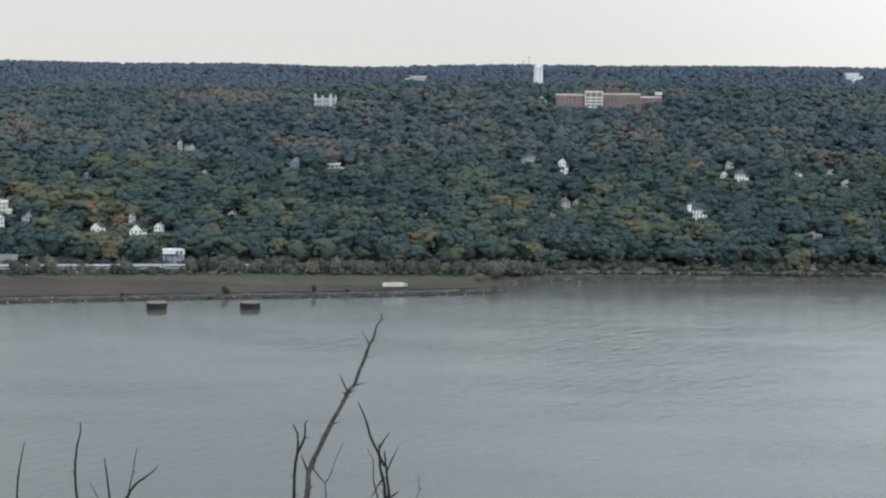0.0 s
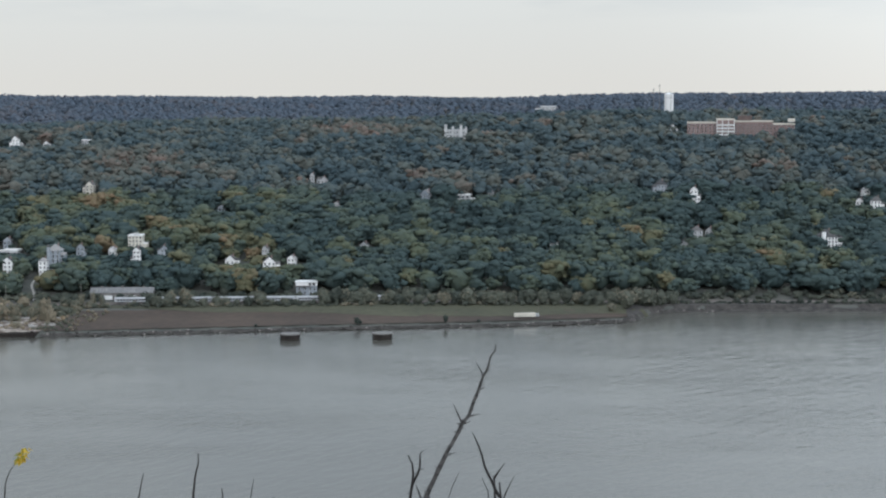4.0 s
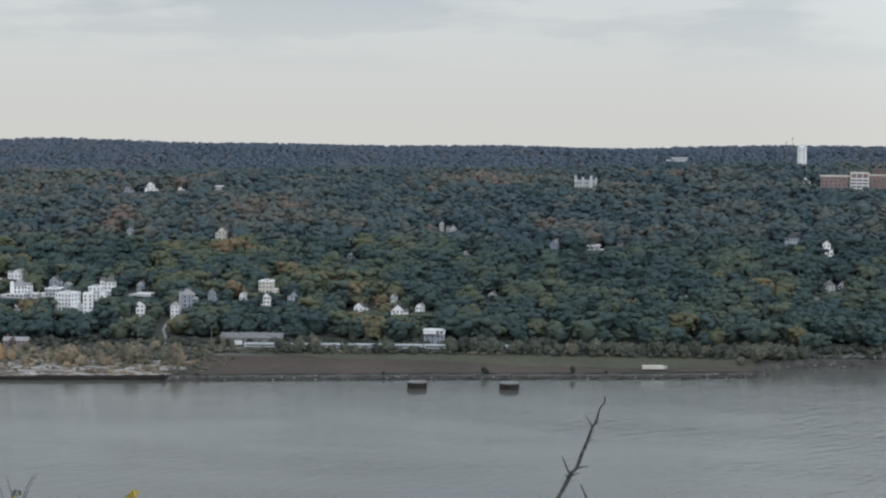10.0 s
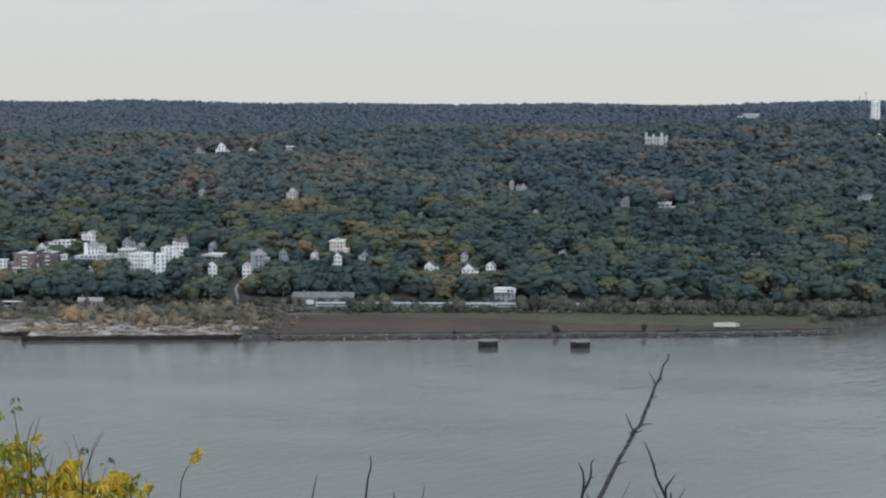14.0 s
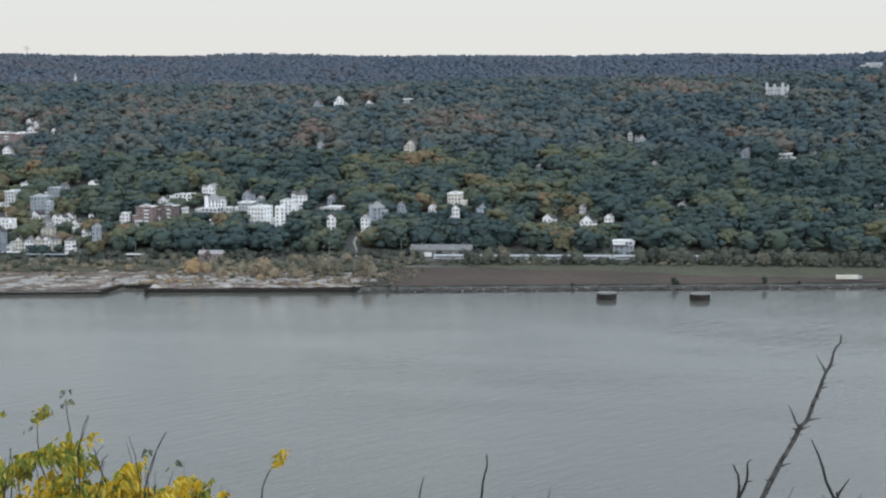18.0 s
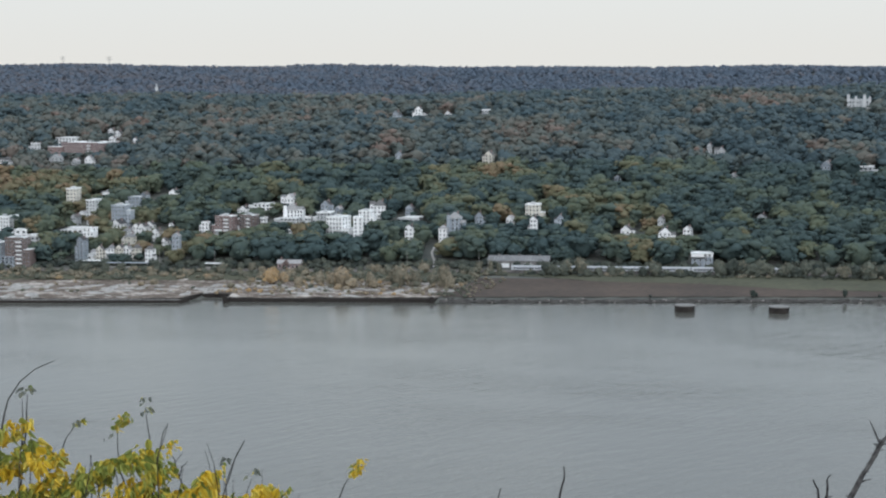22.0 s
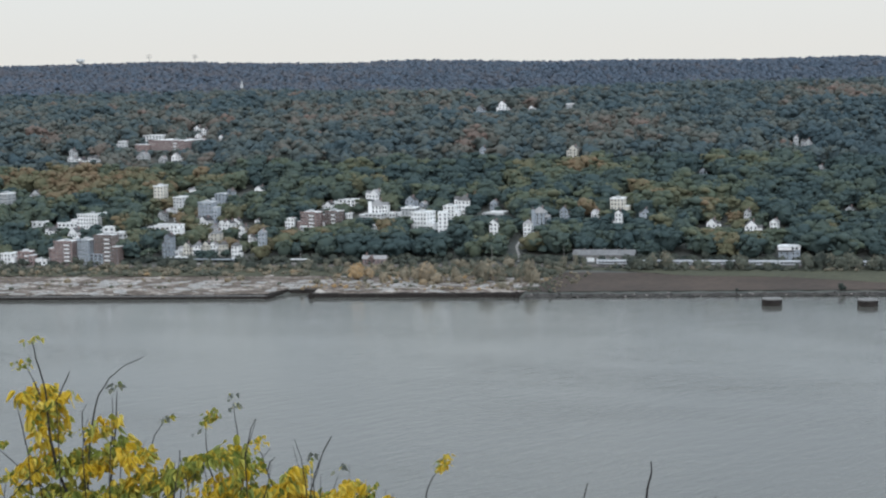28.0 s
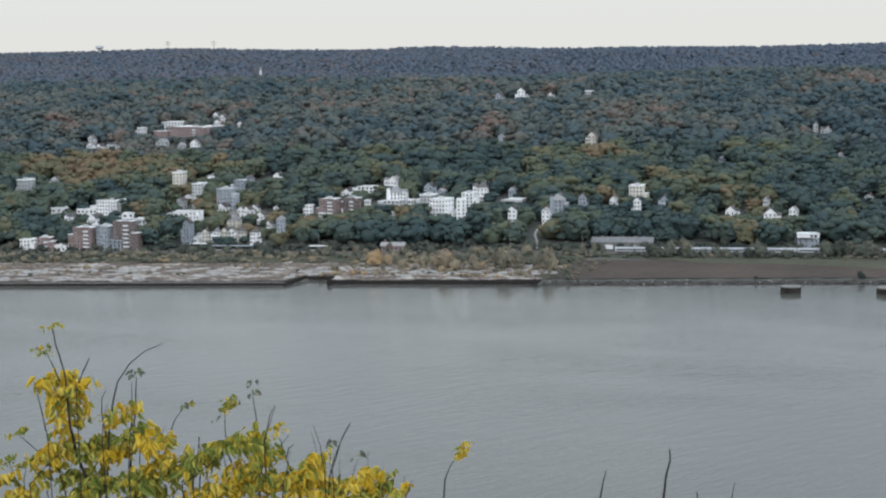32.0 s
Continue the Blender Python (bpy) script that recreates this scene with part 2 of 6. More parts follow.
RIPRAP = mottled("shore_stones", (0.022, 0.021, 0.020), (0.090, 0.082, 0.074), 0.25, 0.95, 0.3, 5)
TIMBER = mottled("dark_wet_timber", (0.015, 0.013, 0.012), (0.05, 0.042, 0.036), 0.4, 0.8, 0.1)
DAMP = mottled("damp_dirty_concrete", (0.10, 0.095, 0.09), (0.26, 0.25, 0.235), 0.5, 0.9, 0.02)
CONCRETE = mottled("weathered_concrete", (0.20, 0.19, 0.175), (0.42, 0.40, 0.37), 0.5, 0.9, 0.02)
BALLAST = mottled("track_ballast", (0.07, 0.062, 0.055), (0.16, 0.14, 0.125), 0.5, 0.95, 0.1)
ASPHALT = mottled("asphalt", (0.035, 0.035, 0.036), (0.07, 0.068, 0.066), 0.3, 0.95)
STEEL = mottled("rail_steel", (0.14, 0.13, 0.12), (0.3, 0.28, 0.26), 1.0, 0.5, metal=0.8)
TRAIN_STEEL = mottled("brushed_train_steel", (0.34, 0.35, 0.36), (0.50, 0.51, 0.52), 0.2, 0.45, metal=0.35)
DARK = mottled("dark_underframe", (0.02, 0.02, 0.021), (0.05, 0.048, 0.046), 0.6, 0.8)
WALLS = {
    "white": mottled("white_painted_siding", (0.74, 0.73, 0.71), (0.86, 0.85, 0.83), 0.25, 0.7, vary=0.25),
    "cream": mottled("cream_render", (0.48, 0.45, 0.38), (0.70, 0.66, 0.57), 0.25, 0.85, vary=0.2),
    "pale": mottled("pale_grey_siding", (0.34, 0.35, 0.35), (0.56, 0.56, 0.55), 0.25, 0.8, vary=0.3),
    "slate": mottled("blue_grey_siding", (0.20, 0.225, 0.25), (0.40, 0.43, 0.46), 0.25, 0.8, vary=0.3),
    "brick": mottled("red_brick", (0.20, 0.142, 0.130), (0.29, 0.215, 0.198), 0.25, 0.9, vary=0.15),
    "brown": mottled("brown_brick", (0.10, 0.078, 0.072), (0.19, 0.145, 0.13), 0.25, 0.9, vary=0.15),
}
TRIM = mottled("white_trim", (0.66, 0.66, 0.64), (0.84, 0.84, 0.82), 0.5, 0.7)
ROOFS = {
    "dark": mottled("dark_shingles", (0.055, 0.055, 0.058), (0.13, 0.125, 0.12), 0.4, 0.9, vary=0.3),
    "grey": mottled("grey_shingles", (0.17, 0.17, 0.17), (0.34, 0.33, 0.32), 0.4, 0.9, vary=0.3),
    "pale": mottled("pale_roof_membrane", (0.50, 0.50, 0.49), (0.78, 0.78, 0.76), 0.2, 0.8, vary=0.3),
}
GLASS, *_unused = material("dark_window_glass", 0.12)
_unused[-1].inputs["Base Color"].default_value = (0.03, 0.036, 0.042, 1)
_unused[-1].inputs["Specular IOR Level"].default_value = 0.6
BARK = mottled("tree_bark", (0.05, 0.042, 0.036), (0.12, 0.10, 0.085), 1.5, 0.95, 0.05)


# ---- helpers for meshes ----
def mesh_from(name, verts, faces, mats, tint=None, indices=None, smooth=False):
    me = bpy.data.meshes.new(name)
    verts, faces = np.asarray(verts, np.float32), np.asarray(faces, np.int32)
    k = faces.shape[1]
    me.vertices.add(len(verts))
    me.vertices.foreach_set("co", verts.ravel())
    me.loops.add(faces.size)
    me.loops.foreach_set("vertex_index", faces.ravel())
    me.polygons.add(len(faces))
    me.polygons.foreach_set("loop_start", np.arange(0, faces.size, k, dtype=np.int32))
    if indices is not None:
        me.polygons.foreach_set("material_index", np.asarray(indices, np.int32))
    me.polygons.foreach_set("use_smooth", np.full(len(faces), smooth))
    if tint is not None:
        me.attributes.new("tint", "FLOAT", "POINT").data.foreach_set("value", np.asarray(tint, np.float32))
    for m in mats if isinstance(mats, (list, tuple)) else [mats]:
        me.materials.append(m)
    me.update(calc_edges=True)
    me.validate()
    return me


def part(name, bm, mat, parent, label=""):
    me = bpy.data.meshes.new(name)
    bmesh.ops.recalc_face_normals(bm, faces=bm.faces)
    bm.to_mesh(me)
    bm.free()
    for m in mat if isinstance(mat, (list, tuple)) else [mat]:
        me.materials.append(m)
    ob = new(name, me)
    ob.parent = parent
    if label:
        ob["label"] = label
    return ob


def share(name, me, parent, m=None, label=""):
    ob = new(name, me)
    ob.parent = parent
    if m is not None:
        ob.matrix_basis = m
    if label:
        ob["label"] = label
    return ob


def box(bm, x0, y0, z0, x1, y1, z1, bevel=0.0, index=0):
    made = bmesh.ops.create_cube(bm, size=1.0, matrix=Matrix.LocRotScale(((x0 + x1) / 2, (y0 + y1) / 2, (z0 + z1) / 2), None, (abs(x1 - x0), abs(y1 - y0), abs(z1 - z0))))
    faces = {f for v in made["verts"] for f in v.link_faces}
    for f in faces:
        f.material_index = index
    if bevel:
        edges = {e for v in made["verts"] for e in v.link_edges}
        bmesh.ops.bevel(bm, geom=list(edges), offset=bevel, segments=1, affect="EDGES", profile=0.5)
    return bm


def tube(bm, points, radii, sides=6):
    """A tapered tube through points."""
    rings = []
    pts = [Vector(p) for p in points]
    for i, p in enumerate(pts):
        ahead = (pts[min(i + 1, len(pts) - 1)] - pts[max(i - 1, 0)]).normalized()
        side = ahead.cross(Vector((0.31, 0.92, 0.23))).normalized()
        other = ahead.cross(side)
        rings.append([bm.verts.new(p + radii[i] * (math.cos(a) * side + math.sin(a) * other)) for a in (2 * math.pi * k / sides for k in range(sides))])
    for a, b in zip(rings, rings[1:]):
        for k in range(sides):
            bm.faces.new((a[k], a[(k + 1) % sides], b[(k + 1) % sides], b[k]))
    bm.faces.new(rings[0][::-1])
    bm.faces.new(rings[-1])
    return bm


def empty(name, x, y, z, turn=0.0):
    ob = new(name)
    ob.empty_display_size = 0.5
    ob.matrix_basis = pose(x, y, z, 0, 0, turn)
    return ob


# ---- the land: far bank, river, near cliff ----
def shore_y(x):
    """Waterline of the far bank."""
    return np.interp(x, (-1600, -684, -503, -501, -480, -478, -339, -175, -57, 33, 46, 56, 78, 259, 393, 1400), (838, 1055, 1099, 1128, 1130, 1110, 1141, 1182, 1208, 1234, 1245, 1285, 1297, 1314, 1321, 1385))


def rail_y(x):
    """Middle of the railway along the far bank."""
    return np.interp(x, (-1600, -771, -517, -321, -138, 78, 263, 393, 1400), (1030, 1196, 1248, 1285, 1311, 1325, 1334, 1341, 1405))


def wave(x, y, step):
    """Smooth swell of the land, between about -1 and 1."""
    a, b = x / step, y / step
    return (np.sin(a * 1.7 + 1.3 * np.sin(b * 0.9)) + np.sin(b * 2.1 + 1.1 * np.sin(a * 1.3 + 2.0)) + np.sin((a + b) * 1.1 + 0.7)) / 3


def land_z(x, y):
    """Height of the far bank above the water."""
    x, y = np.asarray(x, float), np.asarray(y, float)
    back = y - rail_y(x)
    left = np.clip((-x / np.maximum(y, 1) - 0.2) / 0.4, 0, 1)
    hill = np.interp(back, (-400, -75, -40, 0, 30, 150, 300, 450, 600, 850, 1100, 1700, 2300, 2900, 3600), (2.4, 2.8, 4, 4, 7, 28, 49, 67, 83, 99, 96, 58, 64, 109, 111))
    plain = np.interp(back, (-400, -75, -40, 0, 30, 150, 300, 450, 600, 850, 1100, 1700, 2300, 2900, 3600), (2.4, 2.8, 4, 4, 6, 24, 44, 60, 74, 88, 92, 90, 98, 125, 132))
    right = np.clip((x / np.maximum(y, 1) + 0.05) / 0.2, 0, 1)
    z = hill * (1 - left) + plain * left + right * np.interp(back, (1200, 2900), (0, 15))
    south = np.clip((x / np.maximum(y, 1) + 0.12) / 0.12, 0, 1)
    z = z + south * np.interp(back, (200, 500, 760, 1000, 1400), (0, 6, 14, 11, 0))
    return z + wave(x, y, 170) * np.interp(back, (20, 300, 3000), (0, 3.5, 5))


def grid_mesh(name, xs, ys, height, mat, keep=None):
    gx, gy = np.meshgrid(xs, ys)
    gz = height(gx, gy)
    n, m = len(xs), len(ys)
    i = np.arange(n * m).reshape(m, n)
    quads = np.stack([i[:-1, :-1], i[:-1, 1:], i[1:, 1:], i[1:, :-1]], -1).reshape(-1, 4)
    verts = np.stack([gx, gy, gz], -1).reshape(-1, 3)
    if keep is not None:
        c = verts[quads].mean(1)
        quads = quads[keep(c[:, 0], c[:, 1])]
    return mesh_from(name, verts, quads, mat, smooth=True)


def bank_z(x, y):
    """The land with its sloping edge down into the water."""
    d = y - shore_y(x)
    return np.where(d > 6, land_z(x, y), np.clip(d, -14, 6) * 0.33 + 0.3)


def far_keep(x, y):
    return (y > shore_y(x) - 20) & (np.hypot(x, y) < 4960)


tagged(new("ground_far_bank", grid_mesh("ground_far_bank", np.r_[np.arange(-3400, -900, 30), np.arange(-900, 620, 6.0), np.arange(620, 2200, 40)], np.r_[np.arange(900, 1500, 5.0), np.arange(1500, 4960, 30)], bank_z, EARTH, far_keep)), "dark leaf-strewn ground of the wooded far bank", "ground", kind="structure")

bm = bmesh.new()
ring = [bm.verts.new((4970 * math.cos(a), 4970 * math.sin(a), 0)) for a in (2 * math.pi * k / 96 for k in range(96))]
bm.faces.new(ring)
me = bpy.data.meshes.new("water_river")
bm.to_mesh(me)
bm.free()
me.materials.append(WATER)
tagged(new("water_river", me), "broad grey rippled river under an overcast sky", "river", kind="structure")


def strip(name, x0, x1, low, high, lift, mat, label, category, step=5.0, rows=10, bumps=0.0, flat=False):
    """A band of ground along the bank between two lines, laid on the land."""
    xs = np.arange(x0, x1 + step / 2, step)
    v = np.linspace(0, 1, rows)
    gx = np.repeat(xs[None, :], rows, 0)
    gy = low(xs)[None, :] * (1 - v[:, None]) + high(xs)[None, :] * v[:, None]
    rng = np.random.default_rng(5)
    gz = (land_z(gx, gy) if flat else bank_z(gx, gy)) + lift + bumps * rng.random(gx.shape)
    i = np.arange(gx.size).reshape(gx.shape)
    quads = np.stack([i[:-1, :-1], i[:-1, 1:], i[1:, 1:], i[1:, :-1]], -1).reshape(-1, 4)
    return tagged(new(name, mesh_from(name, np.stack([gx, gy, gz], -1).reshape(-1, 3), quads, mat)), label, category, kind="structure")


strip("ground_brown_field", -338, 40, lambda x: shore_y(x) + 7, lambda x: rail_y(x) - 38 + 0 * x, 0.15, FIELD, "flat brown field of dry grass on the riverbank", "field", bumps=0.15)
strip("ground_green_verge", -338, 60, lambda x: rail_y(x) - np.interp(x, (-338, -230, -120, 60), (26, 48, 74, 66)) + 7 * wave(x, 0 * x, 31), lambda x: rail_y(x) - 12, 0.2, GREEN, "rough green verge between the field and the railway", "grass", bumps=0.3)
strip("ground_rubble_lot", -1100, -341, lambda x: shore_y(x) + 1.5, lambda x: rail_y(x) - 52 + 0 * x, 0.15, RUBBLE, "cleared waterfront lot of pale broken concrete", "lot", bumps=0.7, flat=True)
strip("ground_weedy_strip", -1100, -341, lambda x: rail_y(x) - 58 + 0 * x, lambda x: rail_y(x) - 8, 0.4, GREEN, "weedy strip beside the railway", "grass", bumps=0.8)
strip("ground_shore_stones", -338, 76, lambda x: shore_y(x) - 2, lambda x: shore_y(x) + 2.6, 0.15, RIPRAP, "band of grey shore stones at the waterline", "stones", step=2.5, rows=6, bumps=0.9)
strip("ground_railway_bank", 40, 640, lambda x: shore_y(x) - 4, lambda x: rail_y(x) - 5, 0.2, RIPRAP, "steep dark stony bank below the railway", "bank", rows=8, bumps=0.7)
strip("railway_bed", -1300, 640, lambda x: rail_y(x) - 6, lambda x: rail_y(x) + 6, 0.5, BALLAST, "ballast bed of the riverside railway", "railway", rows=4)

# rails on the bed
for off in (-3.2, -1.77, 1.77, 3.2):
    bm = bmesh.new()
    xs = np.arange(-1290, 630, 20.0)
    tube(bm, [(x, rail_y(x) + off, land_z(x, rail_y(x)) + 0.62) for x in xs], [0.09] * len(xs), 4)
    tagged(part("rail", bm, STEEL, None), "steel running rail on the ballast bed", "rail", "rails of the track", kind="structure")

# the near cliff: a ledge under the camera, a drop with talus, and the shrub's slope
CLIFF = mottled("grey_cliff_rock", (0.10, 0.09, 0.08), (0.28, 0.25, 0.22), 0.15, 0.95, 0.1)


def cliff_z(x, y):
    base = np.interp(y, (-60, -8, 1.2, 2.2, 6, 14, 17, 60, 190, 260), (161, 160.6, 160.3, 158.8, 158.0, 156.0, 150.0, 60.0, 4.0, -3.0))
    return base + wave(x * 1.0, y * 1.0, 3.0) * np.interp(y, (0, 3, 30, 120), (0.05, 0.12, 2.0, 5.0))


tagged(new("ground_cliff_top", grid_mesh("ground_cliff_top", np.r_[np.arange(-900, -16, 40), np.arange(-16, 16, 1.0), np.arange(16, 900, 40)], np.r_[np.arange(-900, -60, 60), np.arange(-60, -4, 6), np.arange(-4, 20, 0.8), np.arange(20, 270, 8)], cliff_z, CLIFF)), "rocky cliff top dropping towards the river", "cliff", kind="structure")


# ---- buildings of the far town ----
CLEAR = []  # x, y, half width, lowest visible height: kept free of trees in front


def window_mesh(w, h):
    bm = bmesh.new()
    box(bm, -w / 2, -0.10, 0, w / 2, 0.02, h, index=0)
    box(bm, -w / 2 + 0.07, -0.13, 0.07, w / 2 - 0.07, -0.102, h / 2 - 0.03, index=1)
    box(bm, -w / 2 + 0.07, -0.13, h / 2 + 0.03, w / 2 - 0.07, -0.102, h - 0.07, index=1)
    me = bpy.data.meshes.new("window")
    bm.to_mesh(me)
    bm.free()
    me.materials.append(TRIM)
    me.materials.append(GLASS)
    return me


WINDOWS = {k: window_mesh(*s) for k, s in {"small": (1.25, 1.75), "wide": (2.1, 1.8), "tall": (1.4, 2.2)}.items()}
COLOUR_WORDS = {"white": "white-painted clapboard", "cream": "cream rendered", "pale": "pale grey", "slate": "blue-grey", "brick": "red brick", "brown": "brown brick"}
KIND_WORDS = {"house": "house", "apartment": "apartment building", "hall": "low flat-roofed hall", "terrace": "row of terraced homes", "mansion": "large old house"}
ROOF_WORDS = {"gable": "with a gabled shingle roof", "hip": "with a hipped shingle roof", "flat": "with a flat roof"}
dice = random.Random(11)


def gable(bm, w, d, z, rise, over):
    x, y = w / 2 + over, d / 2 + over
    v = [bm.verts.new(p) for p in ((-x, -y, z), (x, -y, z), (x, y, z), (-x, y, z), (-x, 0, z + rise), (x, 0, z + rise))]
    for f in ((0, 1, 5, 4), (2, 3, 4, 5), (0, 4, 3), (1, 2, 5), (3, 2, 1, 0)):
        bm.faces.new([v[i] for i in f])


def hip(bm, w, d, z, rise, over):
    x, y, r = w / 2 + over, d / 2 + over, max(w / 2 - d * 0.42, 0.4)
    v = [bm.verts.new(p) for p in ((-x, -y, z), (x, -y, z), (x, y, z), (-x, y, z), (-r, 0, z + rise), (r, 0, z + rise))]
    for f in ((0, 1, 5, 4), (2, 3, 4, 5), (0, 4, 3), (1, 2, 5), (3, 2, 1, 0)):
        bm.faces.new([v[i] for i in f])


def building(x, y, w, h, kind, colour, roof, turn=None, sink=2.5, storey=3.0):
    """A building of the far town: walls, roof, each window, and what its kind carries."""
    turn = dice.uniform(-14, 18) if turn is None else turn
    z = float(land_z(x, y))
    d = {"house": max(w * 0.8, 6.5), "apartment": max(w * 0.7, 11), "hall": max(w * 0.5, 9), "terrace": 11, "mansion": max(w * 0.75, 11)}[kind]
    w = max(w * (0.97 if kind != "house" else 0.94), 4.2)
    h = max(h, 4.2)
    winged = kind in ("house", "mansion") and w > 6.5 or kind in ("apartment", "hall") and w > 12
    side, full = dice.choice((-1, 1)), w
    if winged:
        w = full * 0.74
    centre = y + d / 2
    root = empty("building" if kind in ("hall", "apartment") else "house", x - (side * full * 0.13 if winged else 0), centre, z, turn)
    tagged(root, f"{COLOUR_WORDS[colour]} {KIND_WORDS[kind]} {ROOF_WORDS[roof]}", "building" if kind in ("hall", "apartment") else "house", "buildings of the far town")
    rise = 0.0 if roof == "flat" else min(0.36 * h, 0.42 * d)
    eave = h - (rise or 0.8)
    bm = bmesh.new()
    box(bm, -w / 2, -d / 2, -sink, w / 2, d / 2, eave)
    part("wall", bm, WALLS[colour], root)
    bm = bmesh.new()
    rmat = ROOFS["pale"] if roof == "flat" else ROOFS["dark" if dice.random() < 0.55 else "grey"]
    if roof == "gable":
        across = w < d * 1.15
        gable(bm, d if across else w, w if across else d, eave, rise, 0.35)
        if across:
            bmesh.ops.rotate(bm, verts=bm.verts, cent=(0, 0, 0), matrix=Matrix.Rotation(math.pi / 2, 3, "Z"))
        part("roof", bm, rmat, root)
        if across:
            bm = bmesh.new()
            v = [bm.verts.new(p) for p in ((-w / 2, -d / 2 - 0.37, eave), (w / 2, -d / 2 - 0.37, eave), (0, -d / 2 - 0.37, eave + rise * 0.93), (-w / 2, -d / 2 - 0.05, eave), (w / 2, -d / 2 - 0.05, eave), (0, -d / 2 - 0.05, eave + rise * 0.93))]
            for f in ((0, 1, 2), (5, 4, 3), (0, 3, 4, 1), (1, 4, 5, 2), (2, 5, 3, 0)):
                bm.faces.new([v[i] for i in f])
            part("gable_wall", bm, WALLS[colour], root)
    elif roof == "hip":
        hip(bm, w, d, eave, rise, 0.45)
        part("roof", bm, rmat, root)
    else:
        box(bm, -w / 2 - 0.25, -d / 2 - 0.25, eave, w / 2 + 0.25, d / 2 + 0.25, eave + 0.35)
        part("roof", bm, rmat, root)
        for a in ((-w / 2 - 0.3, -d / 2 - 0.3, w / 2 + 0.3, -d / 2), (-w / 2 - 0.3, d / 2, w / 2 + 0.3, d / 2 + 0.3)):
            bm = bmesh.new()
            box(bm, a[0], a[1], eave - 0.3, a[2], a[3], eave + 0.75)
            part("parapet", bm, TRIM if colour in ("white", "cream", "pale") else WALLS[colour], root)
        if kind == "apartment" and w > 9:
            bm = bmesh.new()
            box(bm, -1.8, -1.5, eave + 0.35, 1.6, 2.0, eave + 1.9)
            part("roof_house", bm, WALLS["pale"], root)
    floors = max(1, int(round((eave - 0.4) / storey)))
    step = eave / floors
    size = "wide" if kind in ("hall", "terrace") else ("tall" if kind == "mansion" else "small")
    cols = max(2, int(w / (2.6 if kind != "hall" else 3.6)))
    me = WINDOWS[size]
    for f in range(floors):
        for c in range(cols):
            px = -w / 2 + (c + 0.5) * w / cols
            share("window", me, root, Matrix.Translation((px, -d / 2 - 0.02, f * step + 0.75)))
    for f in range(floors):
        for c in range(max(1, int(d / 4.5))):
            n = max(1, int(d / 4.5))
            py = -d / 2 + (c + 0.5) * d / n
            share("window", me, root, Matrix.Translation((w / 2 + 0.02, py, f * step + 0.75)) @ Matrix.Rotation(math.pi / 2, 4, "Z"))
    if kind == "house" or kind == "mansion":
        bm = bmesh.new()
        cx = w * 0.22
        box(bm, cx - 0.4, d * 0.1, eave, cx + 0.4, d * 0.1 + 0.7, h + 0.9)
        part("chimney", bm, WALLS["brick"], root)
        if w > 7:
            # porch along the front
            bm = bmesh.new()
            pw = w * (0.42 if kind == "house" else 0.46)
            box(bm, -pw, -d / 2 - 2.1, 2.45, pw, -d / 2 - 0.02, 2.7)
            porch = part("porch_roof", bm, TRIM, root)
            for px in (-pw + 0.15, -pw / 3, pw / 3, pw - 0.15):
                bm = bmesh.new()
                box(bm, px - 0.11, -d / 2 - 2.0, -sink, px + 0.11, -d / 2 - 1.78, 2.45)
                part("porch_post", bm, TRIM, root)
            bm = bmesh.new()
            box(bm, -pw, -d / 2 - 2.1, -0.3, pw, -d / 2 - 0.02, 0.1)
            part("porch_floor", bm, TRIM, root)
    if kind == "apartment" and colour in ("brick", "brown", "white") and floors >= 3:
        for f in range(1, floors):
            bm = bmesh.new()
            bw = min(w * 0.16, 2.2)
            bx = w * 0.26
            box(bm, bx - bw, -d / 2 - 1.3, f * step, bx + bw, -d / 2 - 0.02, f * step + 0.18)
            box(bm, bx - bw, -d / 2 - 1.3, f * step + 0.18, bx + bw, -d / 2 - 1.22, f * step + 1.1)
            part("balcony", bm, TRIM, root)
    if kind == "mansion":
        bm = bmesh.new()
        bmesh.ops.create_cone(bm, segments=8, radius1=w * 0.13, radius2=w * 0.13, depth=h * 0.92 + sink, cap_ends=True, matrix=Matrix.Translation((-w * 0.36, -d / 2, (h * 0.92 - sink) / 2)))
        part("turret", bm, WALLS[colour], root)
        bm = bmesh.new()
        bmesh.ops.create_cone(bm, segments=8, radius1=w * 0.15, radius2=0.05, depth=2.4, cap_ends=True, matrix=Matrix.Translation((-w * 0.36, -d / 2, h * 0.92 + 1.2)))
        part("turret_roof", bm, ROOFS["dark"], root)
    if winged:
        # a lower wing on one side, with its own roof and windows
        ww, wh, wd = full * 0.30, h * dice.uniform(0.5, 0.78), d * dice.uniform(0.55, 0.8)
        wx, wy = side * (w / 2 + full * 0.11), dice.uniform(-0.1, 0.15) * d - d * 0.08
        bm = bmesh.new()
        box(bm, wx - ww / 2, wy - wd / 2, -sink, wx + ww / 2, wy + wd / 2, wh)
        wing = part("side_wing", bm, WALLS[colour], root)
        bm = bmesh.new()
        if roof == "flat":
            box(bm, wx - ww / 2 - 0.2, wy - wd / 2 - 0.2, wh, wx + ww / 2 + 0.2, wy + wd / 2 + 0.2, wh + 0.4)
        else:
            gable(bm, ww, wd, wh, 0.3 * wd, 0.3)
            bmesh.ops.translate(bm, verts=bm.verts, vec=(wx, wy, 0))
        part("wing_roof", bm, rmat, wing)
        for f in range(max(1, int(wh / storey))):
            for q in ((0,) if ww < 4.5 else (-0.25, 0.25)):
                share("window", me, wing, Matrix.Translation((wx + q * ww, wy - wd / 2 - 0.02, f * step + 0.75)))
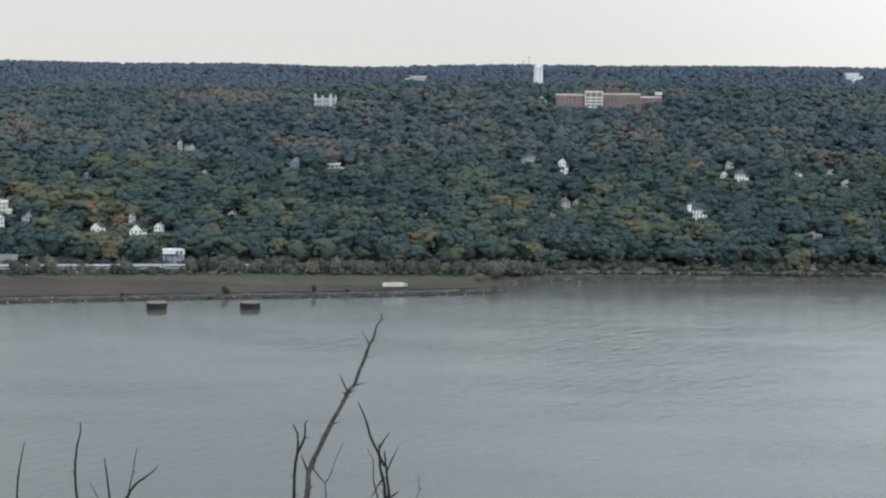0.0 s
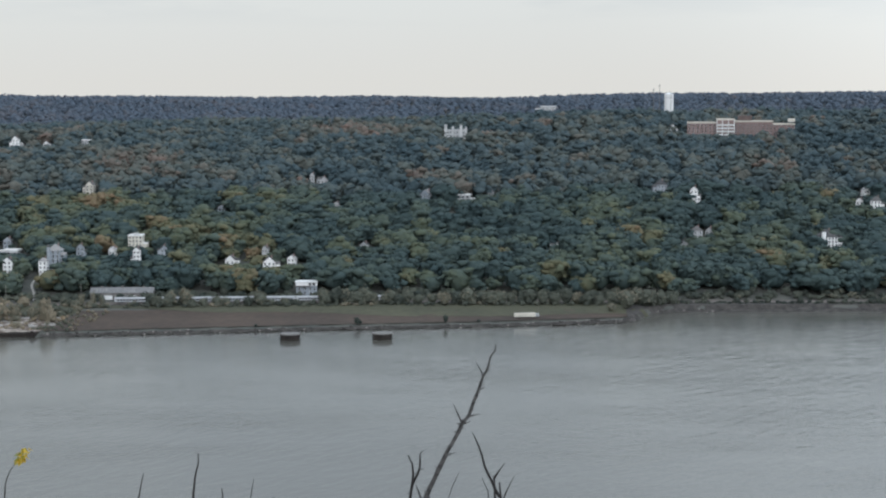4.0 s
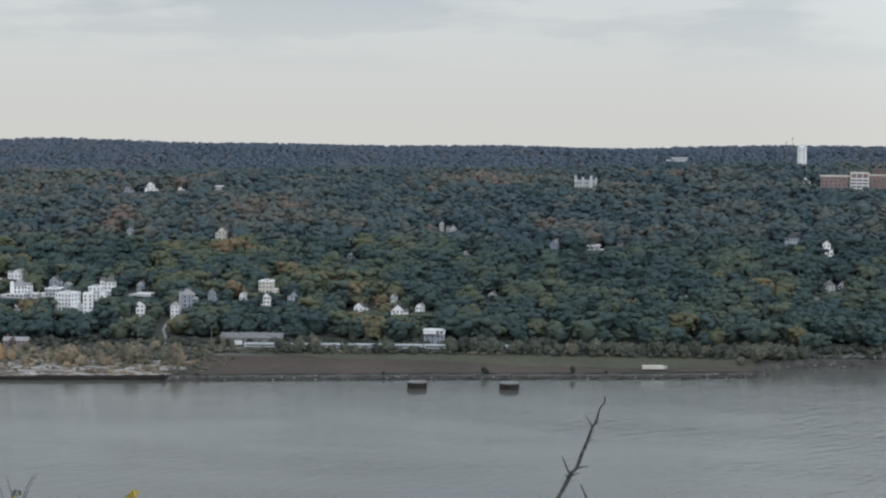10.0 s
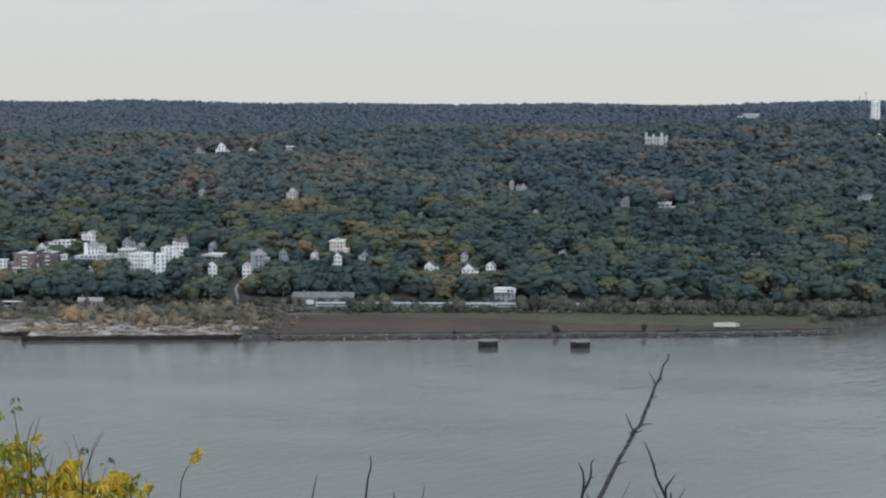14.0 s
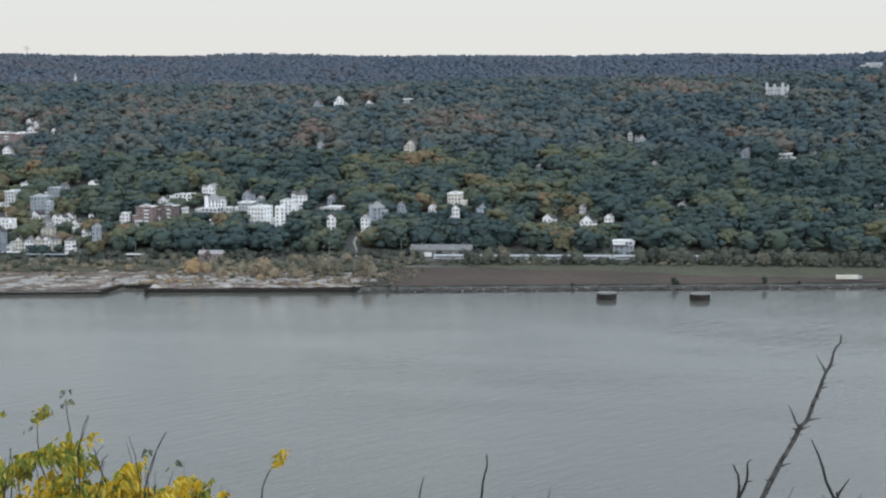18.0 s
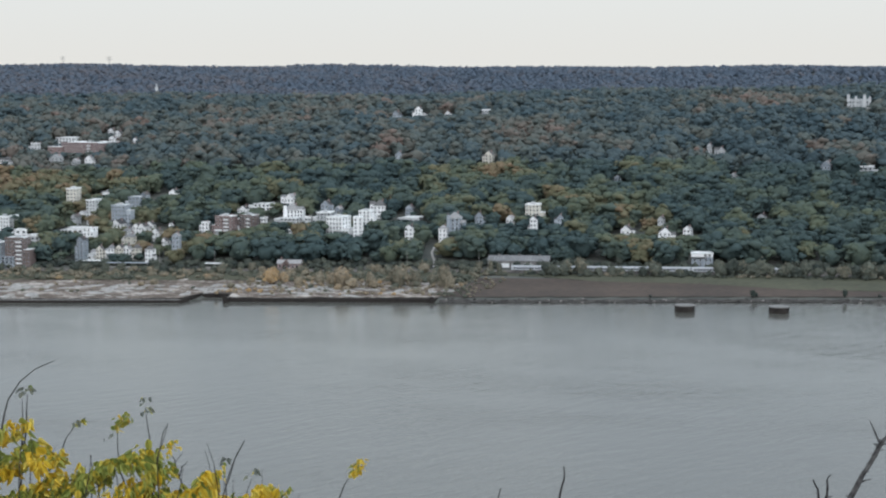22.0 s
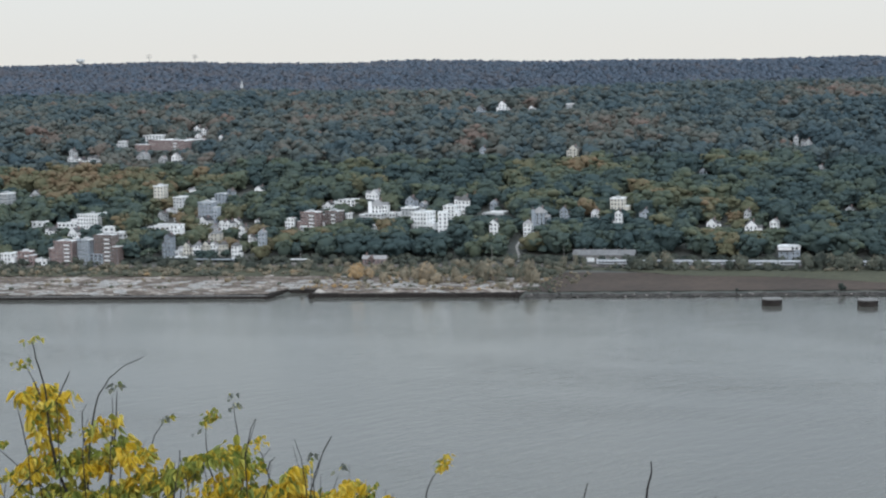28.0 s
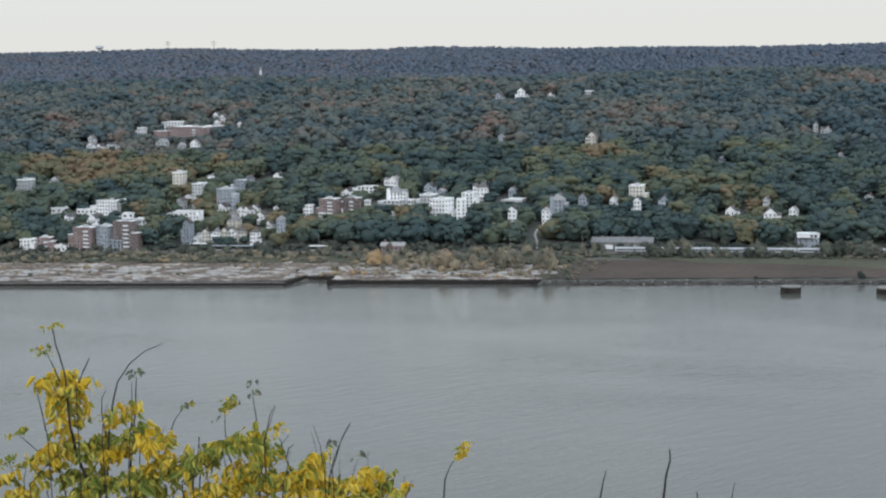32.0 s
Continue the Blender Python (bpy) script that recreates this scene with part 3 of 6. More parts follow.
    CLEAR.append((x, y, full * 0.38, z + 0.44 * h))
    return root


building(-768, 1206, 12.4, 9.5, "apartment", "white", "flat")
building(-755, 1209, 13.2, 10.7, "apartment", "brick", "flat")
building(-743, 1212, 11.8, 5.0, "hall", "white", "flat")
building(-728, 1215, 20.5, 18.5, "apartment", "brick", "flat")
building(-742, 1262, 7.2, 10.8, "house", "white", "flat")
building(-709, 1219, 11.3, 19.6, "apartment", "slate", "flat")
building(-692, 1221, 20.4, 23.1, "apartment", "brown", "flat")
building(-699, 1220, 11.3, 9.0, "hall", "slate", "flat")
building(-719, 1291, 15.1, 8.7, "hall", "pale", "flat")
building(-735, 1299, 12.9, 10.4, "hall", "white", "flat")
building(-765, 1318, 26.8, 15.3, "apartment", "white", "flat")
building(-808, 1316, 11.0, 8.2, "hall", "white", "flat")
building(-782, 1292, 11.2, 10.7, "house", "white", "hip")
building(-779, 1319, 25.1, 7.6, "hall", "white", "flat")
building(-759, 1287, 11.5, 11.4, "house", "white", "gable")
building(-879, 1375, 15.1, 16.8, "apartment", "pale", "flat")
building(-876, 1422, 10.3, 9.7, "house", "pale", "gable")
building(-746, 1411, 9.4, 19.1, "apartment", "cream", "flat")
building(-702, 1362, 8.5, 21.0, "apartment", "pale", "flat")
building(-723, 1387, 6.8, 5.5, "house", "white", "gable")
building(-716, 1359, 6.2, 9.1, "house", "pale", "gable")
building(-704, 1333, 23.7, 4.8, "hall", "white", "flat")
building(-674, 1304, 10.9, 13.0, "house", "white", "flat")
building(-657, 1254, 8.3, 19.0, "house", "slate", "gable")
building(-738, 1460, 10.6, 7.4, "house", "white", "hip")
building(-685, 1401, 12.5, 15.7, "apartment", "slate", "flat")
building(-671, 1353, 16.8, 19.7, "apartment", "slate", "flat")
building(-697, 1449, 7.9, 8.7, "house", "slate", "gable")
building(-676, 1468, 10.5, 7.4, "house", "white", "gable")
building(-671, 1342, 12.5, 10.3, "house", "white", "gable")
building(-650, 1338, 6.9, 9.0, "house", "white", "gable")
building(-643, 1335, 5.9, 10.0, "house", "white", "gable")
building(-641, 1343, 6.9, 9.6, "house", "white", "gable")
building(-651, 1323, 7.3, 8.8, "house", "white", "hip")
building(-634, 1288, 9.8, 14.5, "house", "cream", "hip")
building(-624, 1320, 6.3, 10.5, "house", "white", "gable")
building(-628, 1356, 4.6, 6.8, "house", "white", "gable")
building(-608, 1301, 4.4, 8.7, "house", "white", "gable")
building(-585, 1270, 6.0, 21.4, "house", "slate", "gable")
building(-644, 1261, 7.0, 10.9, "house", "cream", "gable")
building(-636, 1261, 7.0, 11.8, "house", "white", "hip")
building(-630, 1264, 7.4, 11.8, "house", "cream", "gable")
building(-624, 1267, 7.0, 10.8, "house", "white", "gable")
building(-617, 1266, 7.0, 11.8, "house", "cream", "hip")
building(-597, 1251, 7.7, 14.9, "house", "white", "hip")
building(-650, 1267, 9.7, 6.9, "house", "white", "hip")
building(-656, 1259, 14.9, 3.8, "hall", "white", "flat")
building(-592, 1339, 8.1, 12.2, "house", "white", "flat")
building(-577, 1339, 18.4, 17.8, "apartment", "brick", "flat")
building(-561, 1350, 15.8, 16.5, "apartment", "brown", "flat")
building(-571, 1350, 10.0, 9.2, "house", "white", "hip")
building(-579, 1338, 5.9, 7.0, "house", "pale", "flat")
building(-586, 1405, 8.5, 10.0, "house", "white", "gable")
building(-581, 1431, 20.5, 6.3, "hall", "white", "flat")
building(-558, 1381, 4.6, 6.8, "house", "white", "flat")
building(-558, 1438, 13.3, 13.5, "house", "white", "gable")
building(-538, 1396, 16.6, 14.7, "mansion", "white", "hip")
building(-540, 1386, 20.7, 6.2, "hall", "pale", "flat")
building(-526, 1353, 4.5, 5.7, "house", "white", "flat")
building(-509, 1385, 16.4, 12.2, "apartment", "pale", "flat")
building(-479, 1343, 19.8, 20.5, "apartment", "white", "flat")
building(-459, 1327, 7.4, 25.1, "apartment", "white", "flat")
building(-471, 1386, 13.1, 14.8, "apartment", "white", "flat")
building(-474, 1421, 13.4, 14.8, "house", "white", "hip")
building(-518, 1423, 11.2, 12.6, "house", "slate", "gable")
building(-505, 1417, 7.0, 9.6, "house", "slate", "gable")
building(-522, 1387, 5.5, 7.2, "house", "pale", "flat")
building(-420, 1338, 6.9, 18.3, "house", "white", "gable")
building(-443, 1410, 19.6, 4.9, "hall", "pale", "flat")
building(-449, 1431, 6.5, 9.6, "house", "slate", "gable")
building(-397, 1351, 6.5, 15.4, "house", "white", "hip")
building(-389, 1359, 14.0, 23.6, "mansion", "slate", "hip")
building(-380, 1397, 8.9, 14.8, "house", "slate", "gable")
building(-358, 1409, 5.4, 10.4, "house", "white", "gable")
building(-342, 1426, 15.4, 16.0, "apartment", "cream", "flat")
building(-333, 1380, 7.5, 18.4, "house", "white", "gable")
building(-319, 1410, 7.6, 12.6, "house", "slate", "gable")
building(-260, 1392, 10.9, 11.1, "house", "white", "gable")
building(-229, 1385, 13.9, 12.7, "house", "white", "gable")
building(-238, 1416, 4.0, 13.0, "house", "pale", "gable")
building(-214, 1396, 6.1, 11.4, "house", "white", "gable")
building(-165, 1461, 6.4, 6.0, "house", "pale", "gable")
building(-913, 1725, 30.1, 8.8, "hall", "white", "flat")
building(-865, 1647, 58.6, 15.4, "apartment", "brick", "flat")
building(-925, 1673, 14.8, 10.5, "house", "pale", "flat")
building(-861, 1596, 11.2, 11.7, "house", "pale", "gable")
building(-819, 1587, 9.9, 12.2, "house", "white", "gable")
building(-834, 1586, 7.2, 9.7, "house", "pale", "gable")
building(-897, 1790, 7.4, 10.0, "house", "white", "gable")
building(-876, 1765, 6.1, 10.9, "house", "white", "gable")
building(-870, 1738, 6.6, 8.9, "house", "white", "gable")
building(-839, 1727, 4.7, 8.9, "house", "white", "gable")
building(-946, 1611, 8.6, 11.7, "house", "pale", "gable")
building(-935, 1589, 9.1, 8.2, "house", "white", "gable")
building(-922, 1583, 9.0, 8.4, "house", "white", "gable")
building(-913, 1593, 11.9, 9.1, "house", "white", "hip")
building(-629, 1962, 11.4, 13.3, "house", "slate", "gable")
building(-603, 1953, 10.7, 19.0, "house", "white", "gable")
building(-611, 2007, 7.8, 7.6, "house", "white", "gable")
building(-583, 2009, 8.4, 8.7, "house", "white", "gable")
building(-539, 2015, 13.5, 9.7, "house", "pale", "flat")
building(-521, 1631, 9.0, 12.6, "house", "slate", "gable")
building(-433, 1621, 10.4, 17.7, "house", "cream", "gable")
building(-247, 1743, 3.8, 11.0, "house", "pale", "gable")
building(-236, 1730, 10.8, 10.2, "house", "pale", "gable")
building(-304, 1579, 6.9, 8.6, "house", "slate", "gable")
building(-207, 1619, 7.6, 5.8, "house", "pale", "gable")
building(-130, 1637, 12.8, 14.5, "house", "slate", "gable")
building(-93, 1649, 15.9, 8.2, "hall", "pale", "flat")
building(-72, 1678, 5.6, 6.3, "house", "pale", "gable")
building(-53, 3992, 47.3, 15.5, "hall", "pale", "flat")
building(-11, 1460, 9.2, 8.1, "house", "white", "gable")
building(81, 1660, 12.9, 17.5, "house", "slate", "hip")
building(111, 1622, 9.6, 19.5, "house", "white", "gable")
building(103, 1502, 11.2, 14.0, "house", "pale", "hip")
building(93, 1483, 5.5, 7.2, "house", "pale", "gable")
building(117, 1521, 8.5, 9.0, "house", "pale", "gable")
building(115, 2055, 9.1, 10.1, "house", "white", "gable")
building(256, 1632, 6.7, 9.9, "house", "white", "gable")
building(266, 1665, 6.2, 11.9, "house", "white", "gable")
building(269, 1614, 12.7, 16.0, "house", "white", "hip")
building(325, 1650, 8.7, 8.9, "house", "white", "hip")
building(358, 1662, 6.3, 7.2, "house", "white", "gable")
building(359, 1608, 7.9, 10.7, "house", "pale", "gable")
building(208, 1471, 18.7, 20.4, "mansion", "white", "hip")
building(298, 1435, 12.5, 7.9, "house", "slate", "hip")
building(379, 1412, 11.9, 16.3, "house", "white", "hip")
building(410, 1474, 6.2, 8.2, "house", "pale", "gable")
building(412, 1432, 12.1, 7.0, "house", "white", "gable")
building(488, 1708, 8.6, 13.1, "house", "cream", "gable")
building(423, 1593, 9.2, 10.8, "house", "pale", "gable")
building(282, 1352, 8.5, 4.6, "house", "pale", "hip")
building(922, 4081, 38.7, 22.5, "hall", "white", "flat")


# ---- single buildings and works of the far bank ----
def lift(x, y):
    return float(land_z(x, y))


def hospital():
    """Long brick hospital on the crest with a white balcony stack."""
    x, y = 183, 1980
    z = lift(x, y)
    root = tagged(empty("hospital", x, y, z, -3), "long red-brick hospital with white balconies on the wooded crest", "hospital")
    h = 24.0
    for name, x0, x1, y0, y1, top in (("wing", -57, -26, 0, 18, h - 2.0), ("wing", -7, 34, 2, 20, h - 0.5), ("wing", 34, 57, 8, 24, h - 3.5), ("centre_block", -26, -7, -3, 20, h + 1.5)):
        bm = bmesh.new()
        box(bm, x0, y0, -3, x1, y1, top)
        part(name, bm, WALLS["brick"], root)
        for wall in ((x0 - 0.3, y0 - 0.3, x1 + 0.3, y0), (x0 - 0.3, y1, x1 + 0.3, y1 + 0.3)):
            bm = bmesh.new()
            box(bm, wall[0], wall[1], top - 0.7, wall[2], wall[3], top + 0.9)
            part("parapet", bm, WALLS["cream"], root, "pale stone parapet")
        if name == "wing":
            cols = int((x1 - x0) / 4.0)
            for f in range(6):
                for c in range(cols):
                    share("window", WINDOWS["wide"], root, Matrix.Translation((x0 + (c + 0.5) * (x1 - x0) / cols, y0 - 0.02, 2.0 + f * 3.25)))
    for f in range(6):
        bm = bmesh.new()
        box(bm, -26, -6.2, 2 + f * 3.4, -7, -3.02, 2.35 + f * 3.4)
        box(bm, -26, -6.2, 2.35 + f * 3.4, -7, -6.05, 3.4 + f * 3.4)
        part("balcony", bm, TRIM, root, "white concrete balcony")
    for px in (-25.6, -19.8, -13.6, -7.4):
        bm = bmesh.new()
        box(bm, px - 0.35, -6.1, -3, px + 0.35, -5.4, h + 1.5)
        part("column", bm, TRIM, root)
    bm = bmesh.new()
    box(bm, -3, 8, h - 1, 12, 18, h + 5.5)
    part("roof_house", bm, WALLS["brown"], root)
    bm = bmesh.new()
    box(bm, 50, 4, h - 1, 57, 12, h + 2.6)
    part("roof_house", bm, WALLS["cream"], root)
    bm = bmesh.new()
    tube(bm, [(-8, 12, h), (-8, 12, h + 18)], [0.25, 0.12], 5)
    part("mast", bm, STEEL, root)
    CLEAR.append((x - 21, y, 33, z + 10))
    CLEAR.append((x + 20, y, 9, z + 13))
    CLEAR.append((x + 42, y, 14, z + 18.5))


def castle():
    """Pale stone house with battlements on the hill."""
    x, y = -127, 2030
    z = lift(x, y)
    root = tagged(empty("castle_house", x, y + 8, z, 4), "pale stone mansion with a battlemented roofline in the woods", "mansion")
    bm = bmesh.new()
    box(bm, -12, -8, -3, 12, 8, 13)
    part("wall", bm, WALLS["pale"], root)
    for px, w, top in ((-11, 3.2, 18), (-3, 2.6, 16), (6, 3.0, 17.5), (11.5, 2.4, 15.5)):
        bm = bmesh.new()
        box(bm, px - w / 2, -9.2, -3, px + w / 2, -9.2 + w, top)
        part("tower", bm, WALLS["pale"], root)
        for k in (-1, 0, 1):
            bm = bmesh.new()
            box(bm, px + k * w * 0.36 - 0.3, -9.22, top, px + k * w * 0.36 + 0.3, -8.6, top + 1.1)
            part("merlon", bm, WALLS["pale"], root)
    for k in range(9):
        bm = bmesh.new()
        box(bm, -11.4 + k * 2.6, -8.02, 13, -10.2 + k * 2.6, -7.3, 14.2)
        part("merlon", bm, WALLS["pale"], root)
    for f in range(3):
        for c in range(6):
            share("window", WINDOWS["tall"], root, Matrix.Translation((-9 + c * 3.6, -8.02, 1 + f * 4.0)))
    CLEAR.append((x, y, 11, z + 5))


def water_tower():
    x, y = 116, 2169
    z = lift(x, y)
    root = tagged(empty("water_tower", x, y, z), "tall white cylindrical water tank above the treetops", "water tower")
    bm = bmesh.new()
    bmesh.ops.create_cone(bm, segments=40, radius1=5.4, radius2=5.4, depth=36, cap_ends=True, matrix=Matrix.Translation((0, 0, 18)))
    part("tank", bm, WALLS["white"], root)
    bm = bmesh.new()
    bmesh.ops.create_cone(bm, segments=40, radius1=5.7, radius2=1.0, depth=2.0, cap_ends=True, matrix=Matrix.Translation((0, 0, 37)))
    part("roof", bm, TRIM, root)
    bm = bmesh.new()
    bmesh.ops.create_cone(bm, segments=40, radius1=5.6, radius2=5.6, depth=0.6, cap_ends=True, matrix=Matrix.Translation((0, 0, 32)))
    part("band", bm, WALLS["pale"], root)
    bm = bmesh.new()
    tube(bm, [(2.0, -5.3, 0), (2.0, -5.3, 36)], [0.25, 0.25], 4)
    part("ladder", bm, STEEL, root)
    CLEAR.append((x, y, 5, z + 18))
    for px, py, top in ((106, 2190, 49), (99, 2190, 44)):
        mast = tagged(empty("radio_mast", px, py, lift(px, py)), "thin grey radio mast above the trees", "mast", "radio masts")
        bm = bmesh.new()
        tube(bm, [(0, 0, 0), (0, 0, top * 0.5), (0, 0, top)], [0.5, 0.35, 0.15], 4)
        part("pole", bm, STEEL, mast)
        bm = bmesh.new()
        box(bm, -0.9, -0.3, top * 0.93, 0.9, 0.3, top * 0.95)
        part("crossarm", bm, STEEL, mast)


def distant_tower():
    x, y = -2342, 4045
    z = lift(x, y)
    root = tagged(empty("water_tower", x, y, z), "distant pale water tower with a wide tank on a column", "water tower")
    bm = bmesh.new()
    bmesh.ops.create_cone(bm, segments=20, radius1=3.0, radius2=3.0, depth=25, cap_ends=True, matrix=Matrix.Translation((0, 0, 12.5)))
    part("column", bm, WALLS["pale"], root)
    bm = bmesh.new()
    bmesh.ops.create_cone(bm, segments=28, radius1=6.0, radius2=10.5, depth=5, cap_ends=True, matrix=Matrix.Translation((0, 0, 24)))
    bmesh.ops.create_cone(bm, segments=28, radius1=10.5, radius2=9.5, depth=5, cap_ends=True, matrix=Matrix.Translation((0, 0, 29)))
    part("tank", bm, WALLS["pale"], root)
    for px, py in ((-2253, 4238), (-2149, 4292)):
        p = tagged(empty("pylon", px, py, lift(px, py)), "distant steel lattice power pylon on the skyline", "pylon", "power pylons")
        for sx, sy in ((-3, -3), (3, -3), (-3, 3), (3, 3)):
            bm = bmesh.new()
            tube(bm, [(sx, sy, 0), (sx * 0.2, sy * 0.2, 36)], [0.32, 0.2], 4)
            part("leg", bm, STEEL, p)
        for zz in (27, 32):
            bm = bmesh.new()
            box(bm, -8, -0.4, zz, 8, 0.4, zz + 0.8)
            part("crossarm", bm, STEEL, p)
    x, y = -1489, 3167
    m = tagged(empty("monument", x, y, lift(x, y)), "pale stone monument column rising from the woods", "monument")
    bm = bmesh.new()
    box(bm, -2.0, -2.0, 0, 2.0, 2.0, 20)
    part("shaft", bm, WALLS["pale"], m)
    bm = bmesh.new()
    box(bm, -1.2, -1.2, 20, 1.2, 1.2, 26)
    part("top", bm, WALLS["pale"], m)
    CLEAR.append((x, y, 4, lift(x, y) + 14))


def warehouse():
    x, y = -325, 1299
    z = lift(x, y)
    root = tagged(empty("warehouse", x, y + 9, z, 7), "long low metal warehouse with a grey ribbed roof", "warehouse")
    bm = bmesh.new()
    box(bm, -22.5, -9, -1, 22.5, 9, 5.2)
    part("wall", bm, DAMP, root)
    bm = bmesh.new()
    gable(bm, 45, 18, 5.2, 3.2, 0.4)
    part("roof", bm, ROOFS["grey"], root, "grey ribbed metal roof")
    for k in range(22):
        bm = bmesh.new()
        px = -21.8 + k * 2.07
        v = [bm.verts.new(p) for p in ((px, -9.4, 5.26), (px + 0.16, -9.4, 5.26), (px + 0.16, -0.1, 8.43), (px, -0.1, 8.43), (px, -9.4, 5.4), (px + 0.16, -9.4, 5.4), (px + 0.16, -0.1, 8.57), (px, -0.1, 8.57))]
        for f in ((0, 1, 2, 3), (4, 5, 6, 7), (0, 1, 5, 4), (1, 2, 6, 5), (2, 3, 7, 6), (3, 0, 4, 7)):
            bm.faces.new([v[i] for i in f])
        part("roof_rib", bm, ROOFS["grey"], root)
    for px in (-13, -4.5, 4.0):
        bm = bmesh.new()
        box(bm, px, -9.12, 0.2, px + 6.6, -9.01, 3.3, 0.03)
        part("loading_door", bm, TRIM, root, "white roll-up loading door")
    for px in (-15, 0, 15):
        bm = bmesh.new()
        box(bm, px - 0.7, -0.7, 8.2, px + 0.7, 0.7, 9.3)
        part("roof_vent", bm, STEEL, root)
    CLEAR.append((x, y, 23, z + 1.0))


def riverside_house():
    x, y = -193, 1326
    z = lift(x, y)
    root = tagged(empty("river_house", x, y + 6, z, 6), "white-topped grey riverside house with a flat roof", "house")
    bm = bmesh.new()
    box(bm, -7.6, -6, -1, 7.6, 6, 7.6)
    part("wall", bm, WALLS["slate"], root, "grey lower storeys")
    bm = bmesh.new()
    box(bm, -7.9, -6.3, 7.6, 7.9, 6.3, 10.0)
    part("upper_storey", bm, WALLS["white"], root, "white upper storey")
    bm = bmesh.new()
    box(bm, -8.3, -6.8, 10.0, 8.3, 6.6, 10.5)
    part("roof", bm, ROOFS["pale"], root)
    bm = bmesh.new()
    box(bm, -7.8, -7.6, 6.8, 3.4, -6.32, 7.5)
    part("awning", bm, ROOFS["dark"], root)
    for px in (-5.4, -1.2, 3.0, 6.0):
        share("window", WINDOWS["small"], root, Matrix.Translation((px, -6.02, 1.2)))
        share("window", WINDOWS["small"], root, Matrix.Translation((px, -6.02, 4.3)))
    for px in (2.6, 5.4):
        share("window", WINDOWS["wide"], root, Matrix.Translation((px, -6.32, 7.9)))
    CLEAR.append((x, y, 9, z + 1))


def station():
    x, y = -490, 1261
    root = tagged(empty("station_house", x, y + 4, lift(x, y), 8), "small red-brick station house with gabled dark roof", "station")
    bm = bmesh.new()
    box(bm, -8.6, -3.5, -1, 8.6, 3.5, 4.0)
    part("wall", bm, WALLS["brick"], root)
    bm = bmesh.new()
    gable(bm, 17.2, 7, 4.0, 2.6, 0.7)
    part("roof", bm, ROOFS["grey"], root)
    bm = bmesh.new()
    gable(bm, 8.5, 4.5, 4.0, 2.9, 0.4)
    bmesh.ops.rotate(bm, verts=bm.verts, cent=(0, 0, 0), matrix=Matrix.Rotation(math.pi / 2, 3, "Z"))
    bmesh.ops.translate(bm, verts=bm.verts, vec=(-2, -1.2, 0))
    part("cross_gable", bm, WALLS["brown"], root)
    for px in (-6.5, -3.5, 0, 3, 6):
        share("window", WINDOWS["tall"], root, Matrix.Translation((px, -3.52, 0.9)))
    bm = bmesh.new()
    box(bm, -6.6, -0.5, 5.2, -5.6, 0.5, 8.6)
    part("chimney", bm, WALLS["brick"], root)
    CLEAR.append((x, y, 9, lift(x, y) + 1))
    # platform canopies
    for cx, cy, length in ((-610, 1240, 33), (-640, 1243, 14), (-545, 1252, 14)):
        c = tagged(empty("platform_canopy", cx, cy, lift(cx, cy), 8), "long pale green platform canopy on posts", "canopy", "station canopies")
        bm = bmesh.new()
        box(bm, -length / 2, -2.2, 3.6, length / 2, 2.2, 4.0, 0.05)
        part("roof", bm, TRIM if length < 30 else WALLS["slate"], c)
        for k in range(int(length / 6) + 1):
            bm = bmesh.new()
            px = -length / 2 + 1 + k * (length - 2) / int(length / 6)
            box(bm, px - 0.14, -0.14, -0.6, px + 0.14, 0.14, 3.6)
            part("post", bm, STEEL, c)
        bm = bmesh.new()
        box(bm, -length / 2, -3.0, -0.6, length / 2, 3.0, 1.0)
        part("platform", bm, CONCRETE, c)
        CLEAR.append((cx, cy, length / 2, lift(cx, cy) + 2.0))


def trailer():
    x, y = -29, 1236
    root = tagged(empty("site_trailer", x, y, lift(x, y) + 0.3, 12), "long cream site trailer standing on the brown field", "trailer")
    bm = bmesh.new()
    box(bm, -8, -1.4, 0.7, 6.5, 1.4, 3.3, 0.08)
    part("body", bm, WALLS["cream"], root)
    bm = bmesh.new()
    box(bm, 6.6, -1.2, 0.6, 9.0, 1.2, 2.7, 0.25)
    part("cab", bm, WALLS["pale"], root)
    for px in (-6.5, -5.2, 3.5, 7.8):
        bm = bmesh.new()
        bmesh.ops.create_cone(bm, segments=14, radius1=0.5, radius2=0.5, depth=0.35, cap_ends=True, matrix=pose(px, -1.2, 0.42, 90))
        part("wheel", bm, DARK, root)
    bm = bmesh.new()
    box(bm, -8, -0.9, 0.45, 8.6, 0.9, 0.7)
    part("chassis", bm, DARK, root)
    pole = tagged(empty("flag_pole", x + 8.5, y + 3, lift(x, y) + 0.3), "bare thin pole beside the trailer", "pole")
    bm = bmesh.new()
    tube(bm, [(0, 0, 0), (0, 0, 8.5)], [0.12, 0.07], 6)
    part("pole", bm, STEEL, pole)


